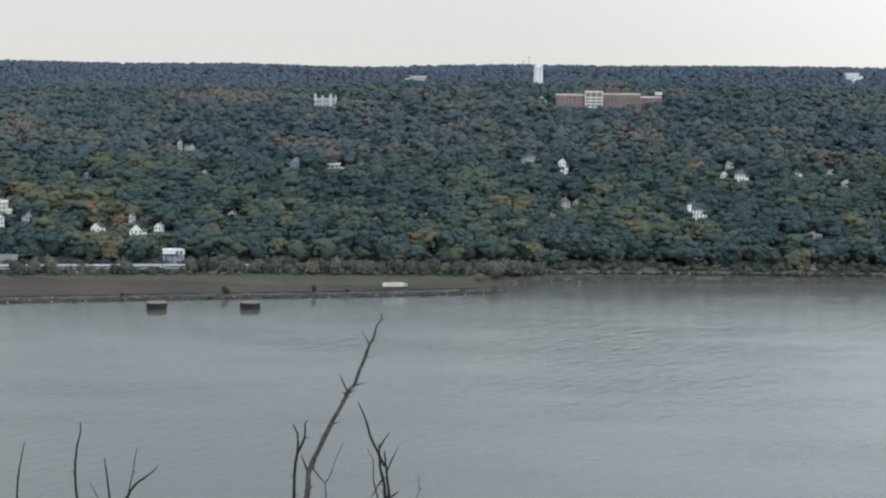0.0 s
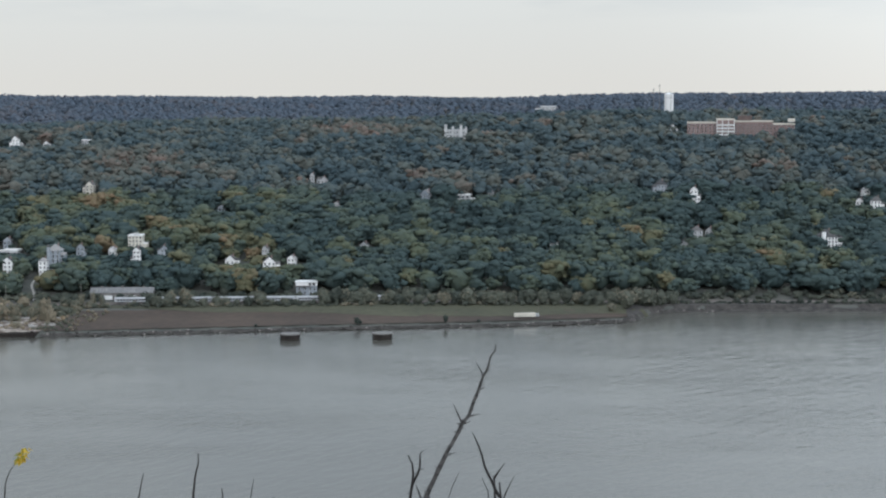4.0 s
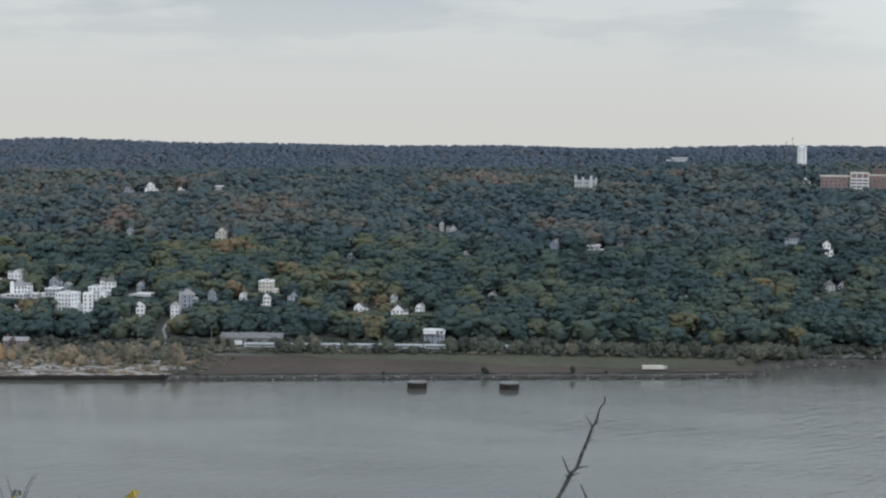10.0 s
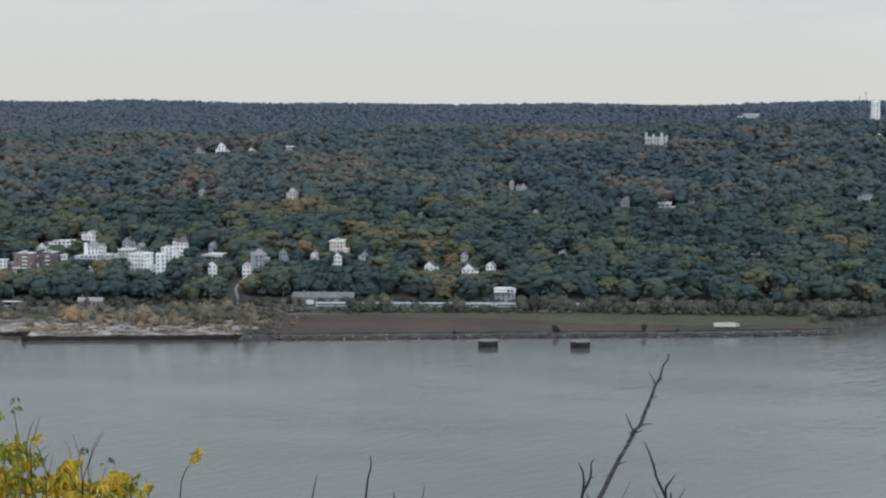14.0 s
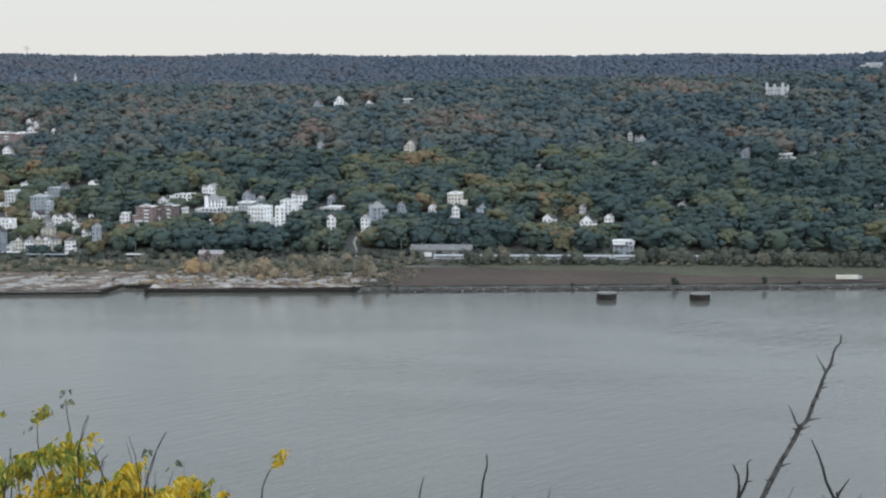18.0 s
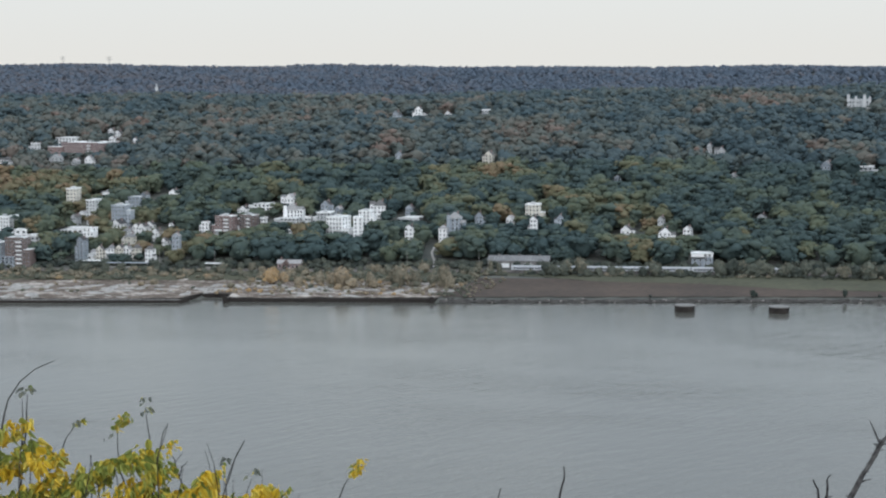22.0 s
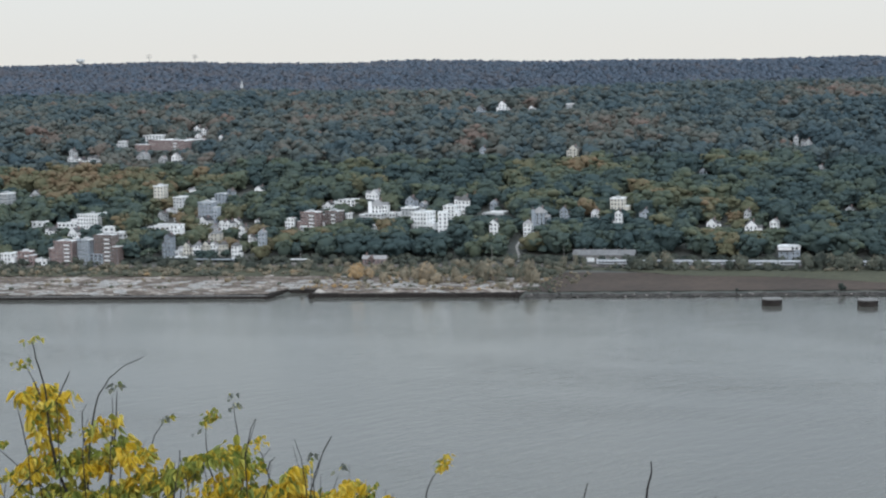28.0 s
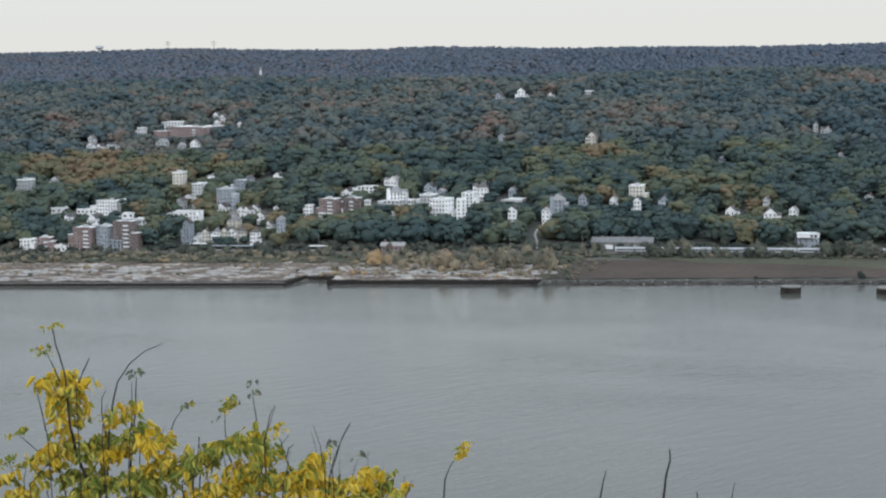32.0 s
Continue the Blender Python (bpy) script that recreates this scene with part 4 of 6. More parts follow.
def mooring_piers():
    """Two round sheet-pile cells standing in the river off the field."""
    first = None
    for x, y in ((-176, 1140), (-118, 1147)):
        if first is None:
            first = tagged(empty("mooring_cell", x, y, -3.3), "round dark sheet-pile mooring cell with a pale concrete cap", "pier", "mooring cells in the river")
            for k in range(28):
                a = 2 * math.pi * k / 28
                bm = bmesh.new()
                bmesh.ops.create_cone(bm, segments=8, radius1=0.74, radius2=0.74, depth=7.0, cap_ends=True, matrix=Matrix.Translation((5.6 * math.cos(a), 5.6 * math.sin(a), 3.5)))
                part("steel_sheet", bm, TIMBER, first)
            bm = bmesh.new()
            bmesh.ops.create_cone(bm, segments=40, radius1=5.5, radius2=5.5, depth=6.9, cap_ends=True, matrix=Matrix.Translation((0, 0, 3.45)))
            part("fill", bm, TIMBER, first)
            bm = bmesh.new()
            bmesh.ops.create_cone(bm, segments=40, radius1=6.5, radius2=6.4, depth=0.6, cap_ends=True, matrix=Matrix.Translation((0, 0, 7.2)))
            part("cap", bm, DAMP, first, "pale concrete cap")
        else:
            copy_thing(first, pose(x, y, -3.3))


def bulkhead():
    """Dark timber wharf face with a concrete cap along the cleared lot, in stretches round the notch."""
    corners = ((-1150, 945), (-684, 1055), (-503, 1099), (-501, 1128), (-480, 1130), (-478, 1110), (-341, 1140), (-340, 1160))
    for (x0, y0), (x1, y1) in zip(corners, corners[1:]):
        length = math.hypot(x1 - x0, y1 - y0)
        wall = tagged(empty("wharf_wall", x0, y0, 0, math.degrees(math.atan2(y1 - y0, x1 - x0))), "dark timber wharf wall with a concrete cap", "wharf", "wharf walls", "structure")
        bm = bmesh.new()
        box(bm, 0, 0, -2, length, 1.2, 2.0)
        part("face", bm, TIMBER, wall)
        bm = bmesh.new()
        box(bm, -0.2, -0.2, 2.0, length + 0.2, 2.4, 2.7)
        part("cap", bm, DAMP if length > 130 and x0 < -600 else TIMBER, wall)
        n = min(int(length / 3.0), 90)
        bm = bmesh.new()
        bmesh.ops.create_cone(bm, segments=7, radius1=0.28, radius2=0.25, depth=6.0, cap_ends=True)
        me = bpy.data.meshes.new("pile")
        bm.to_mesh(me)
        bm.free()
        me.materials.append(TIMBER)
        for k in range(n):
            share("timber_post", me, wall, Matrix.Translation(((k + 0.5) * length / n, -0.3, -0.6)))
    for x, y in ((-342, 1138), (-475, 1108)):
        d = tagged(empty("mooring_dolphin", x, y, -2), "cluster of dark timber mooring piles", "piles", "mooring dolphins")
        for k in range(9):
            bm = bmesh.new()
            a = k * 0.7
            r = 0 if k == 0 else 1.3
            tube(bm, [(r * 1.3 * math.cos(a), r * 1.3 * math.sin(a), 0), (r * 0.7 * math.cos(a), r * 0.7 * math.sin(a), 6.4 - 0.25 * (k % 3))], [0.38, 0.34], 7)
            part("timber_post", bm, TIMBER, d)
    jetty = tagged(empty("wrecked_barge", -6, 1220, 0.0, 16), "low sunken timber barge at the water's edge", "barge")
    bm = bmesh.new()
    box(bm, -4.5, -2, -0.5, 4.5, 2, 1.0, 0.2)
    part("hull", bm, TIMBER, jetty)


def train():
    """Eight silver cars on the riverside track."""
    z = 5.1
    first = None
    for k in range(8):
        x = -312 + 25.7 * k
        m = pose(x, float(rail_y(x)) - 2.5, z, 0, 0, math.degrees(math.atan2(float(rail_y(x + 10) - rail_y(x - 10)), 20)))
        if first is None:
            first = new("train_car")
            first.matrix_basis = m
            tagged(first, "silver passenger train car with a dark window band", "train car", "cars of the train")
            bm = bmesh.new()
            box(bm, -12.7, -1.55, 1.0, 12.7, 1.55, 3.55, 0.12)
            part("body", bm, TRAIN_STEEL, first)
            bm = bmesh.new()
            bmesh.ops.create_cone(bm, segments=20, radius1=1.5, radius2=1.5, depth=25.3, cap_ends=True, matrix=Matrix.Translation((0, 0, 3.52)) @ Matrix.Diagonal((1, 1, 0.5, 1)) @ Matrix.Rotation(math.pi / 2, 4, "Y"))
            part("roof", bm, TRAIN_STEEL, first)
            for s in range(10):
                bm = bmesh.new()
                box(bm, -10.9 + s * 2.2, -1.60, 2.0, -9.2 + s * 2.2, -1.552, 2.85)
                part("window", bm, GLASS, first)
            for s in (-8.6, 8.6):
                bm = bmesh.new()
                box(bm, s - 1.6, -1.2, 0.2, s + 1.6, 1.2, 0.95, 0.1)
                bogie = part("bogie", bm, DARK, first)
                for q in (-1.05, 1.05):
                    bm = bmesh.new()
                    bmesh.ops.create_cone(bm, segments=14, radius1=0.45, radius2=0.45, depth=1.6, cap_ends=True, matrix=pose(s + q, 0, 0.45, 90))
                    part("wheelset", bm, DARK, bogie)
            bm = bmesh.new()
            box(bm, -12.0, -1.3, 0.75, 12.0, 1.3, 1.0)
            part("underframe", bm, DARK, first)
        else:
            copy_thing(first, m)


def lamp_posts():
    first = None
    for x, off, h in ((-548, 18, 12), (-405, 16, 10), (-352, 14, 10), (-590, 20, 11), (-665, 22, 11)):
        y = float(rail_y(x)) + off
        if first is None:
            first = tagged(empty("street_lamp", x, y, lift(x, y)), "tall slim grey lamp post by the railway", "street lamp", "lamp posts by the railway")
            bm = bmesh.new()
            tube(bm, [(0, 0, -0.5), (0, 0, h)], [0.16, 0.09], 6)
            part("post", bm, CONCRETE, first)
            bm = bmesh.new()
            tube(bm, [(0, 0, h), (0, -0.9, h + 0.4), (0, -1.8, h + 0.45)], [0.07, 0.06, 0.06], 5)
            part("arm", bm, STEEL, first)
            bm = bmesh.new()
            box(bm, -0.2, -2.5, h + 0.36, 0.2, -1.7, h + 0.54, 0.04)
            part("lamp_head", bm, STEEL, first)
        else:
            copy_thing(first, pose(x, y, lift(x, y)))


def parked_car(x, y, turn, paint, words):
    root = tagged(empty("car", x, y, lift(x, y) + 0.05, turn), f"{words} parked on the lot by the railway", "car", "parked cars")
    bm = bmesh.new()
    box(bm, -2.2, -0.9, 0.35, 2.2, 0.9, 0.95, 0.15)
    part("body", bm, paint, root)
    bm = bmesh.new()
    box(bm, -1.5, -0.8, 0.95, 1.1, 0.8, 1.5, 0.22)
    cabin = part("cabin", bm, paint, root)
    bm = bmesh.new()
    box(bm, -1.2, -0.83, 1.02, 0.85, -0.79, 1.36)
    part("side_window", bm, GLASS, cabin)
    for px in (-1.35, 1.35):
        for py in (-0.85, 0.85):
            bm = bmesh.new()
            bmesh.ops.create_cone(bm, segments=12, radius1=0.34, radius2=0.34, depth=0.22, cap_ends=True, matrix=pose(px, py, 0.34, 90))
            part("wheel", bm, DARK, root)


hospital()
castle()
water_tower()
distant_tower()
warehouse()
riverside_house()
station()
trailer()
mooring_piers()
bulkhead()
train()
lamp_posts()
PAINT_DARK = mottled("dark_car_paint", (0.03, 0.03, 0.035), (0.06, 0.06, 0.065), 0.5, 0.35)
PAINT_WHITE = mottled("white_car_paint", (0.7, 0.7, 0.7), (0.8, 0.8, 0.8), 0.5, 0.35)
for k, (x, back, turn) in enumerate(((-290, -4, 8), (-283, -3, 14), (-274, -2, 4), (-262, -3, 80), (-250, 2, 10), (-236, 6, 6), (-226, 5, 12), (-214, 4, 8), (-208, -3, 75), (-361, 6, 8), (-372, 7, 10), (-384, 6, 5), (-760, 14, 10), (-752, 14, 8), (-735, 12, 12), (-700, 12, 80))):
    parked_car(x, float(rail_y(x)) + back + 10, turn, PAINT_WHITE if k % 3 else PAINT_DARK, "white car" if k % 3 else "dark car")

# a pale footpath climbing the bank from the railway, and the dark culvert above it
bm = bmesh.new()
path = [(-389 - 2.0 * s + 1.2 * math.sin(s * 1.1), 1296 + 7.5 * s) for s in range(8)]
left = [bm.verts.new((x - 0.9, y, lift(x, y) + 0.5)) for x, y in path]
right = [bm.verts.new((x + 0.9, y, lift(x, y) + 0.5)) for x, y in path]
for k in range(len(path) - 1):
    bm.faces.new((left[k], right[k], right[k + 1], left[k + 1]))
tagged(part("footpath", bm, CONCRETE, None), "pale concrete footpath climbing the wooded bank", "path", kind="structure")
CLEAR.append((-400, 1336, 2.0, lift(-400, 1336) - 6))


# ---- the woods ----
def ico(level):
    bm = bmesh.new()
    bmesh.ops.create_icosphere(bm, subdivisions=level, radius=1.0)
    v = np.array([p.co[:] for p in bm.verts])
    f = np.array([[p.index for p in q.verts] for q in bm.faces])
    bm.free()
    return v, f


ICO = {1: ico(1), 2: ico(2)}


def crown(rng, lobes, clumps, size, core=2, boughs=0):
    """One crown of unit width: a core tinted darker as inner shade and many small leaf clumps on the skin of a few
    uneven lobes.
    """
    v, f = ICO[core]
    places = []
    for k in range(lobes):
        a = rng.uniform(0, 6.283)
        r = 0.0 if k == 0 else rng.uniform(0.14, 0.30)
        places.append((np.array([r * np.cos(a), r * np.sin(a), 0.55 if k == 0 else rng.uniform(0.28, 0.80)]), (0.36 if k == 0 else rng.uniform(0.17, 0.27)) * np.array([1, 1, rng.uniform(0.95, 1.2)])))
    vs, fs, n = [v * (1 + rng.normal(0, 0.12, (len(v), 1))) * np.array([0.30, 0.30, 0.35]) + np.array([0, 0, 0.52])], [f], len(v)
    shade = [np.full(len(v), -0.03)]
    # boughs: rounded masses on the lobes
    bv, bf = ICO[1]
    for k in range(boughs):
        c, rad = places[k % len(places)]
        d = rng.normal(0, 1, 3)
        d[2] = abs(d[2]) * 0.9 - 0.25
        d /= np.linalg.norm(d)
        r = rng.uniform(0.11, 0.18)
        vs.append(bv * (1 + rng.normal(0, 0.32, (len(bv), 1))) * r * np.array([1, 1, 0.75]) + c + d * rad * 0.85)
        fs.append(bf + n)
        shade.append(np.full(len(bv), rng.normal(0, 0.05)))
        n += len(bv)
    for k in range(clumps):
        c, rad = places[rng.integers(len(places))] if k % 3 else places[0]
        d = rng.normal(0, 1, 3)
        d[2] = abs(d[2]) * 0.9 - 0.35
        d /= np.linalg.norm(d)
        q = c + d * rad * rng.uniform(0.86, 1.1)
        up = d + rng.normal(0, 0.3, 3) + np.array([0, 0, 0.15])
        up /= np.linalg.norm(up)
        a = np.cross(up, rng.normal(0, 1, 3))
        a /= np.linalg.norm(a)
        b = np.cross(up, a)
        s = size * rng.uniform(0.65, 1.35)
        ring = [q + s * (np.cos(t) * a + np.sin(t) * b) - up * s * 0.25 for t in (rng.uniform(0, 0.6) + 1.5708 * i for i in range(4))]
        vs.append(np.array([q + up * s * 0.22, *ring]))
        fs.append(np.array([[0, 1, 2], [0, 2, 3], [0, 3, 4], [0, 4, 1]]) + n)
        shade.append(np.full(5, rng.normal(0, 0.035)))
        n += 5
    return np.concatenate(vs), np.concatenate(fs), np.concatenate(shade)


def scatter(rng, near, far, spacing):
    """Jittered grid of places on the wooded land between two depths behind the railway."""
    xs = np.arange(-3300, 1700, spacing)
    ys = np.arange(1100, 4950, spacing)
    gx, gy = np.meshgrid(xs, ys)
    gx, gy = (gx + rng.uniform(-0.45, 0.45, gx.shape) * spacing).ravel(), (gy + rng.uniform(-0.45, 0.45, gy.shape) * spacing).ravel()
    back, az = gy - rail_y(gx), np.degrees(np.arctan2(-gx, gy))
    ok = (back > near) & (back <= far) & (az > -16.5) & (az < 35.5) & (np.hypot(gx, gy) < 4930)
    return gx[ok], gy[ok]


def free_of_buildings(x, y, z, height, wide):
    """Fits the woods to the camera's view: no tree inside a building, and only low ones on the sight line to it.
    Returns which stay, and the height left to each.
    """
    keep = np.ones(len(x), bool)
    left = height.copy()
    for bx, by, half, low in CLEAR:
        d = np.hypot(bx, by)
        along = (x * bx + y * by) / d
        aside = np.abs(x * by - y * bx) / d
        inside = (aside < half + 0.30 * wide) & (along > d - 2) & (along < d + 11)
        sightline = (aside < half * along / d + 0.34 * wide) & (along <= d - 2) & (along > d - 320) 
        room = 162 + (low - 162) * along / d - z
        left = np.where(sightline, np.minimum(left, room / 0.92), left)
        keep &= ~inside
    return keep & (left > 2.2), left


# stands that have turned: x, y, reach, how far
STANDS = ((-829, 1481, 40, 0.38), (-837, 1423, 30, 0.32), (-899, 1449, 30, 0.35), (-372, 1420, 9, 0.5), (-408, 1561, 13, 0.6), (-543, 1644, 16, 0.45), (-248, 1507, 11, 0.5), (-443, 1501, 30, 0.25), (194, 1749, 20, 0.6), (54, 1493, 15, 0.5), (-139, 1882, 15, 0.5), (-237, 2064, 60, 0.25), (153, 1411, 11, 0.4), (-751, 1821, 70, 0.18), (-980, 1872, 70, 0.2))


def woods(name, seed, near, far, spacing, model, size, label, mat=None, fade=None):
    rng = np.random.default_rng(seed)
    x, y = scatter(rng, near, far, spacing)
    if fade:
        share_here = np.clip((y - rail_y(x) - fade[0]) / (fade[1] - fade[0]), 0, 1)
        hollow = np.interp(y - rail_y(x), (1350, 1500, 1950, 2100), (1.0, 0.35, 0.35, 1.0))
        stay = rng.random(len(x)) < share_here * hollow
        x, y = x[stay], y[stay]
    w = rng.uniform(size[0], size[1], len(x)) * np.exp(rng.normal(0.0, 0.16, len(x)))
    hgt = np.clip(w * rng.uniform(0.72, 1.0, len(x)), 10, 22)
    if mat is HAZED_BARE:
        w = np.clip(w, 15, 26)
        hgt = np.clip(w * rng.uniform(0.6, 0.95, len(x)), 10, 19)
    z = land_z(x, y)
    keep, left = free_of_buildings(x, y, z, hgt, w)
    w, hgt = np.where(left < hgt, np.minimum(w, left * 1.5), w), left
    x, y, z, w, hgt = (a[keep] for a in (x, y, z, w, hgt))
    tone = 0.33 + 0.15 * wave(x + 40, y, 110) + 0.22 * wave(x, y + 300, 41) + rng.normal(0, 0.13, len(x)) + np.where(rng.random(len(x)) < 0.07, 0.28, 0.0)
    # the steep southern slope is greener; town side further turned, with haze tinted in
    tone += np.interp(x, (-900, -400, -250, 500), (0.12, 0.07, -0.03, -0.06)) * np.interp(y - rail_y(x), (500, 1100), (1.0, 0.3))
    if mat is HAZED_BARE:
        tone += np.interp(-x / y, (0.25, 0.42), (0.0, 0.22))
    for sx, sy, wide, turned in STANDS:
        tone += turned * np.exp(-((x - sx) / wide) ** 2 - ((y - sy) / (wide * 1.5)) ** 2)
    tone = np.clip(tone, 0.04, 0.95)
    models = [crown(rng, *model) for _ in range(14)]
    pick = rng.integers(0, len(models), len(x))
    V, F, T, base = [], [], [], 0
    for m, (v, f, sh) in enumerate(models):
        s = np.nonzero(pick == m)[0]
        if not len(s):
            continue
        a = rng.uniform(0, 6.283, len(s))
        c, sn = np.cos(a)[:, None], np.sin(a)[:, None]
        px = (v[None, :, 0] * c - v[None, :, 1] * sn) * w[s, None] + x[s, None]
        py = (v[None, :, 0] * sn + v[None, :, 1] * c) * w[s, None] + y[s, None]
        pz = v[None, :, 2] * hgt[s, None] + z[s, None] - 0.06 * hgt[s, None]
        V.append(np.stack([px, py, pz], -1).reshape(-1, 3))
        F.append((f[None] + (np.arange(len(s)) * len(v))[:, None, None]).reshape(-1, 3) + base)
        T.append((tone[s][:, None] + sh[None]).ravel())
        base += len(s) * len(v)
    return tagged(new(name, mesh_from(name, np.concatenate(V), np.concatenate(F), mat or WOODS, np.concatenate(T), smooth=True)), label, "woods", kind="stuff")


woods("woods_lower_slope", 21, 22, 330, 13.2, (7, 70, 0.060, 2, 13), (15, 25), "dense autumn woods of dark green and rust crowns on the lower slope")
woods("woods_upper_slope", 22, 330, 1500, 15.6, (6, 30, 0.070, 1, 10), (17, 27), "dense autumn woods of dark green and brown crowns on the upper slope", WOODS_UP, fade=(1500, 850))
woods("woods_far_ridge", 23, 850, 3700, 18.0, (3, 2, 0.15, 1, 4), (18, 25), "distant dark wooded ridges on the skyline", HAZED_BARE, fade=(850, 1500))


# ---- shrubs and small trees on the flat bank ----
SHRUB_FORMS = [crown(np.random.default_rng(300 + k), 8, 150, 0.07) for k in range(12)]


def bank_tree(x, y, w, h, tone, seed, name="shrub", words="", group=""):
    """A shrub or small tree: trunk with limbs, and a crown of ragged leaf clumps."""
    rng = np.random.default_rng(seed)
    z = lift(x, y) - 0.1
    root = tagged(empty(name, x, y, z), words, "tree" if name == "tree" else "shrub", group)
    bm = bmesh.new()
    tube(bm, [(0, 0, -0.3), (0.1, 0.05, h * 0.3), (0.0, 0.1, h * 0.65)], [0.04 * w, 0.03 * w, 0.01 * w], 6)
    for k in range(5):
        a = rng.uniform(0, 6.283)
        tube(bm, [(0.05, 0.05, h * rng.uniform(0.15, 0.4)), (0.3 * w * math.cos(a), 0.3 * w * math.sin(a), h * rng.uniform(0.55, 0.8))], [0.02 * w, 0.006 * w], 5)
    part("trunk", bm, BARK, root)
    v, f, sh = SHRUB_FORMS[seed % len(SHRUB_FORMS)]
    turn = rng.uniform(0, 6.283)
    v = v @ np.array([[math.cos(turn), math.sin(turn), 0], [-math.sin(turn), math.cos(turn), 0], [0, 0, 1]])
    v = (v - np.array([0, 0, 0.12])) * np.array([w, w, h * 1.08]) * np.array([1, 1, 1])
    share("crown", mesh_from("crown", v, f, SHRUB, np.clip(tone + sh * 1.6, 0, 1)), root)
    return root


TONES = ((0.85, "rust-orange"), (0.65, "tan and yellow"), (0.4, "olive green"), (0.15, "dark green"))


def tone_word(t):
    return min(TONES, key=lambda k: abs(k[0] - t))[1]


mix = random.Random(31)
seed = 100
# named clumps seen best: autumn shrubs on the cleared lot, the willow at the point
for x, y, w, h, tone in ((-473, 1184, 14, 14, 0.92), (-466, 1190, 10, 10, 0.8), (-451, 1180, 9, 8, 0.66), (-418, 1179, 15, 17, 0.72), (-427, 1184, 11, 12, 0.68), (-410, 1175, 12, 9, 0.7), (-400, 1186, 9, 12, 0.62), (-380, 1190, 15, 19, 0.58), (-371, 1196, 10, 14, 0.52), (-388, 1200, 9, 13, 0.5), (-349, 1193, 12, 19, 0.58), (-343, 1186, 9, 12, 0.6), (-440, 1192, 11, 9, 0.62), (-360, 1200, 9, 12, 0.5), (-395, 1178, 8, 7, 0.68),
                         (41, 1281, 18, 16, 0.44), (56, 1297, 17, 14, 0.36), (66, 1303, 14, 11, 0.34), (74, 1308, 11, 9, 0.34), (30, 1270, 9, 7, 0.5),
                         (-345, 1268, 6, 11, 0.5), (-337, 1270, 5, 12, 0.5), (-331, 1272, 5, 9, 0.45), (-282, 1276, 10, 13, 0.46), (-272, 1278, 12, 15, 0.48), (-296, 1275, 6, 8, 0.4), (-222, 1288, 9, 12, 0.42), (-176, 1294, 11, 14, 0.4), (-160, 1298, 10, 13, 0.44)):
    seed += 1
    bank_tree(x, y, w, h, tone, seed, "tree" if h > 11 else "shrub", f"{tone_word(tone)} autumn {'tree' if h > 11 else 'shrub'} on the flat riverbank", "trees and shrubs on the bank")
# hedge of volunteers along the railway
x = -900.0
while x < 470:
    x += mix.uniform(4.5, 10.0)
    y = float(rail_y(x)) - mix.uniform(9, 20)
    if x > 70:
        y = float(rail_y(x)) - mix.uniform(6.5, 11)
        if mix.random() < 0.45:
            continue
    if -345 < x < -296 and mix.random() < 0.6 or -200 < x < -176:
        continue
    h = (mix.uniform(7.5, 14.5) if -172 < x < 55 else mix.uniform(5.5, 12.0) if -330 < x < 60 else mix.uniform(4.0, 9.0)) * (0.75 if x > 70 or -700 > x else 1.0)
    tone = mix.choice((0.15, 0.25, 0.35, 0.4, 0.4, 0.5)) + (0.12 if -520 < x < -330 else 0)
    seed += 1
    bank_tree(x, y, h * mix.uniform(0.9, 1.4), h, tone, seed, "shrub", f"{tone_word(tone)} shrub in the rough growth beside the railway", "shrubs along the railway")
# dense brush between the lot, the verge and the woods
def brush(name, x0, x1, near, far, count, size, tone, label, seed):
    rng = np.random.default_rng(seed)
    forms = [crown(rng, 5, 40, 0.11, 1) for _ in range(8)]
    V, F, T, n = [], [], [], 0
    for k in range(count):
        x = rng.uniform(x0, x1)
        y = float(rail_y(x)) + rng.uniform(near, far)
        w = rng.uniform(*size)
        v, f, sh = forms[k % 8]
        a = rng.uniform(0, 6.283)
        turned = v @ np.array([[math.cos(a), math.sin(a), 0], [-math.sin(a), math.cos(a), 0], [0, 0, 1]])
        V.append(turned * np.array([w, w, w * rng.uniform(0.5, 0.95)]) + np.array([x, y, float(land_z(x, y)) - 0.1 * w]))
        F.append(f + n)
        T.append(np.clip(tone + 0.16 * float(wave(x, y, 22)) + rng.normal(0, 0.1) + sh, 0, 1))
        n += len(v)
    tagged(new(name, mesh_from(name, np.concatenate(V), np.concatenate(F), SHRUB, np.concatenate(T))), label, "brush", kind="stuff")


brush("brush_behind_lot", -900, -335, -56, -9, 700, (3.0, 7.5), 0.50, "tangled olive and tan brush behind the rubble lot", 51)
brush("brush_on_verge", -335, 70, -26, -9, 260, (2.5, 6.0), 0.30, "low olive brush along the field's edge", 52)
brush("brush_behind_rails", -900, 470, 7, 26, 900, (4.0, 9.0), 0.22, "dark brush at the foot of the woods", 53)
brush("brush_on_bank", 62, 480, -13, -5, 520, (2.0, 4.2), 0.06, "low brush on the railway bank", 54)
brush("dry_weeds_on_lot", -490, -334, -128, -50, 190, (1.6, 5.0), 0.68, "tan dry weeds over the end of the rubble lot", 55)
brush("weeds_on_lot", -880, -490, -118, -56, 150, (1.2, 3.4), 0.58, "scattered dry weeds on the rubble lot", 56)
brush("field_edge_growth", -344, -318, -138, -40, 70, (1.4, 4.2), 0.55, "rough growth where the lot meets the field", 57)
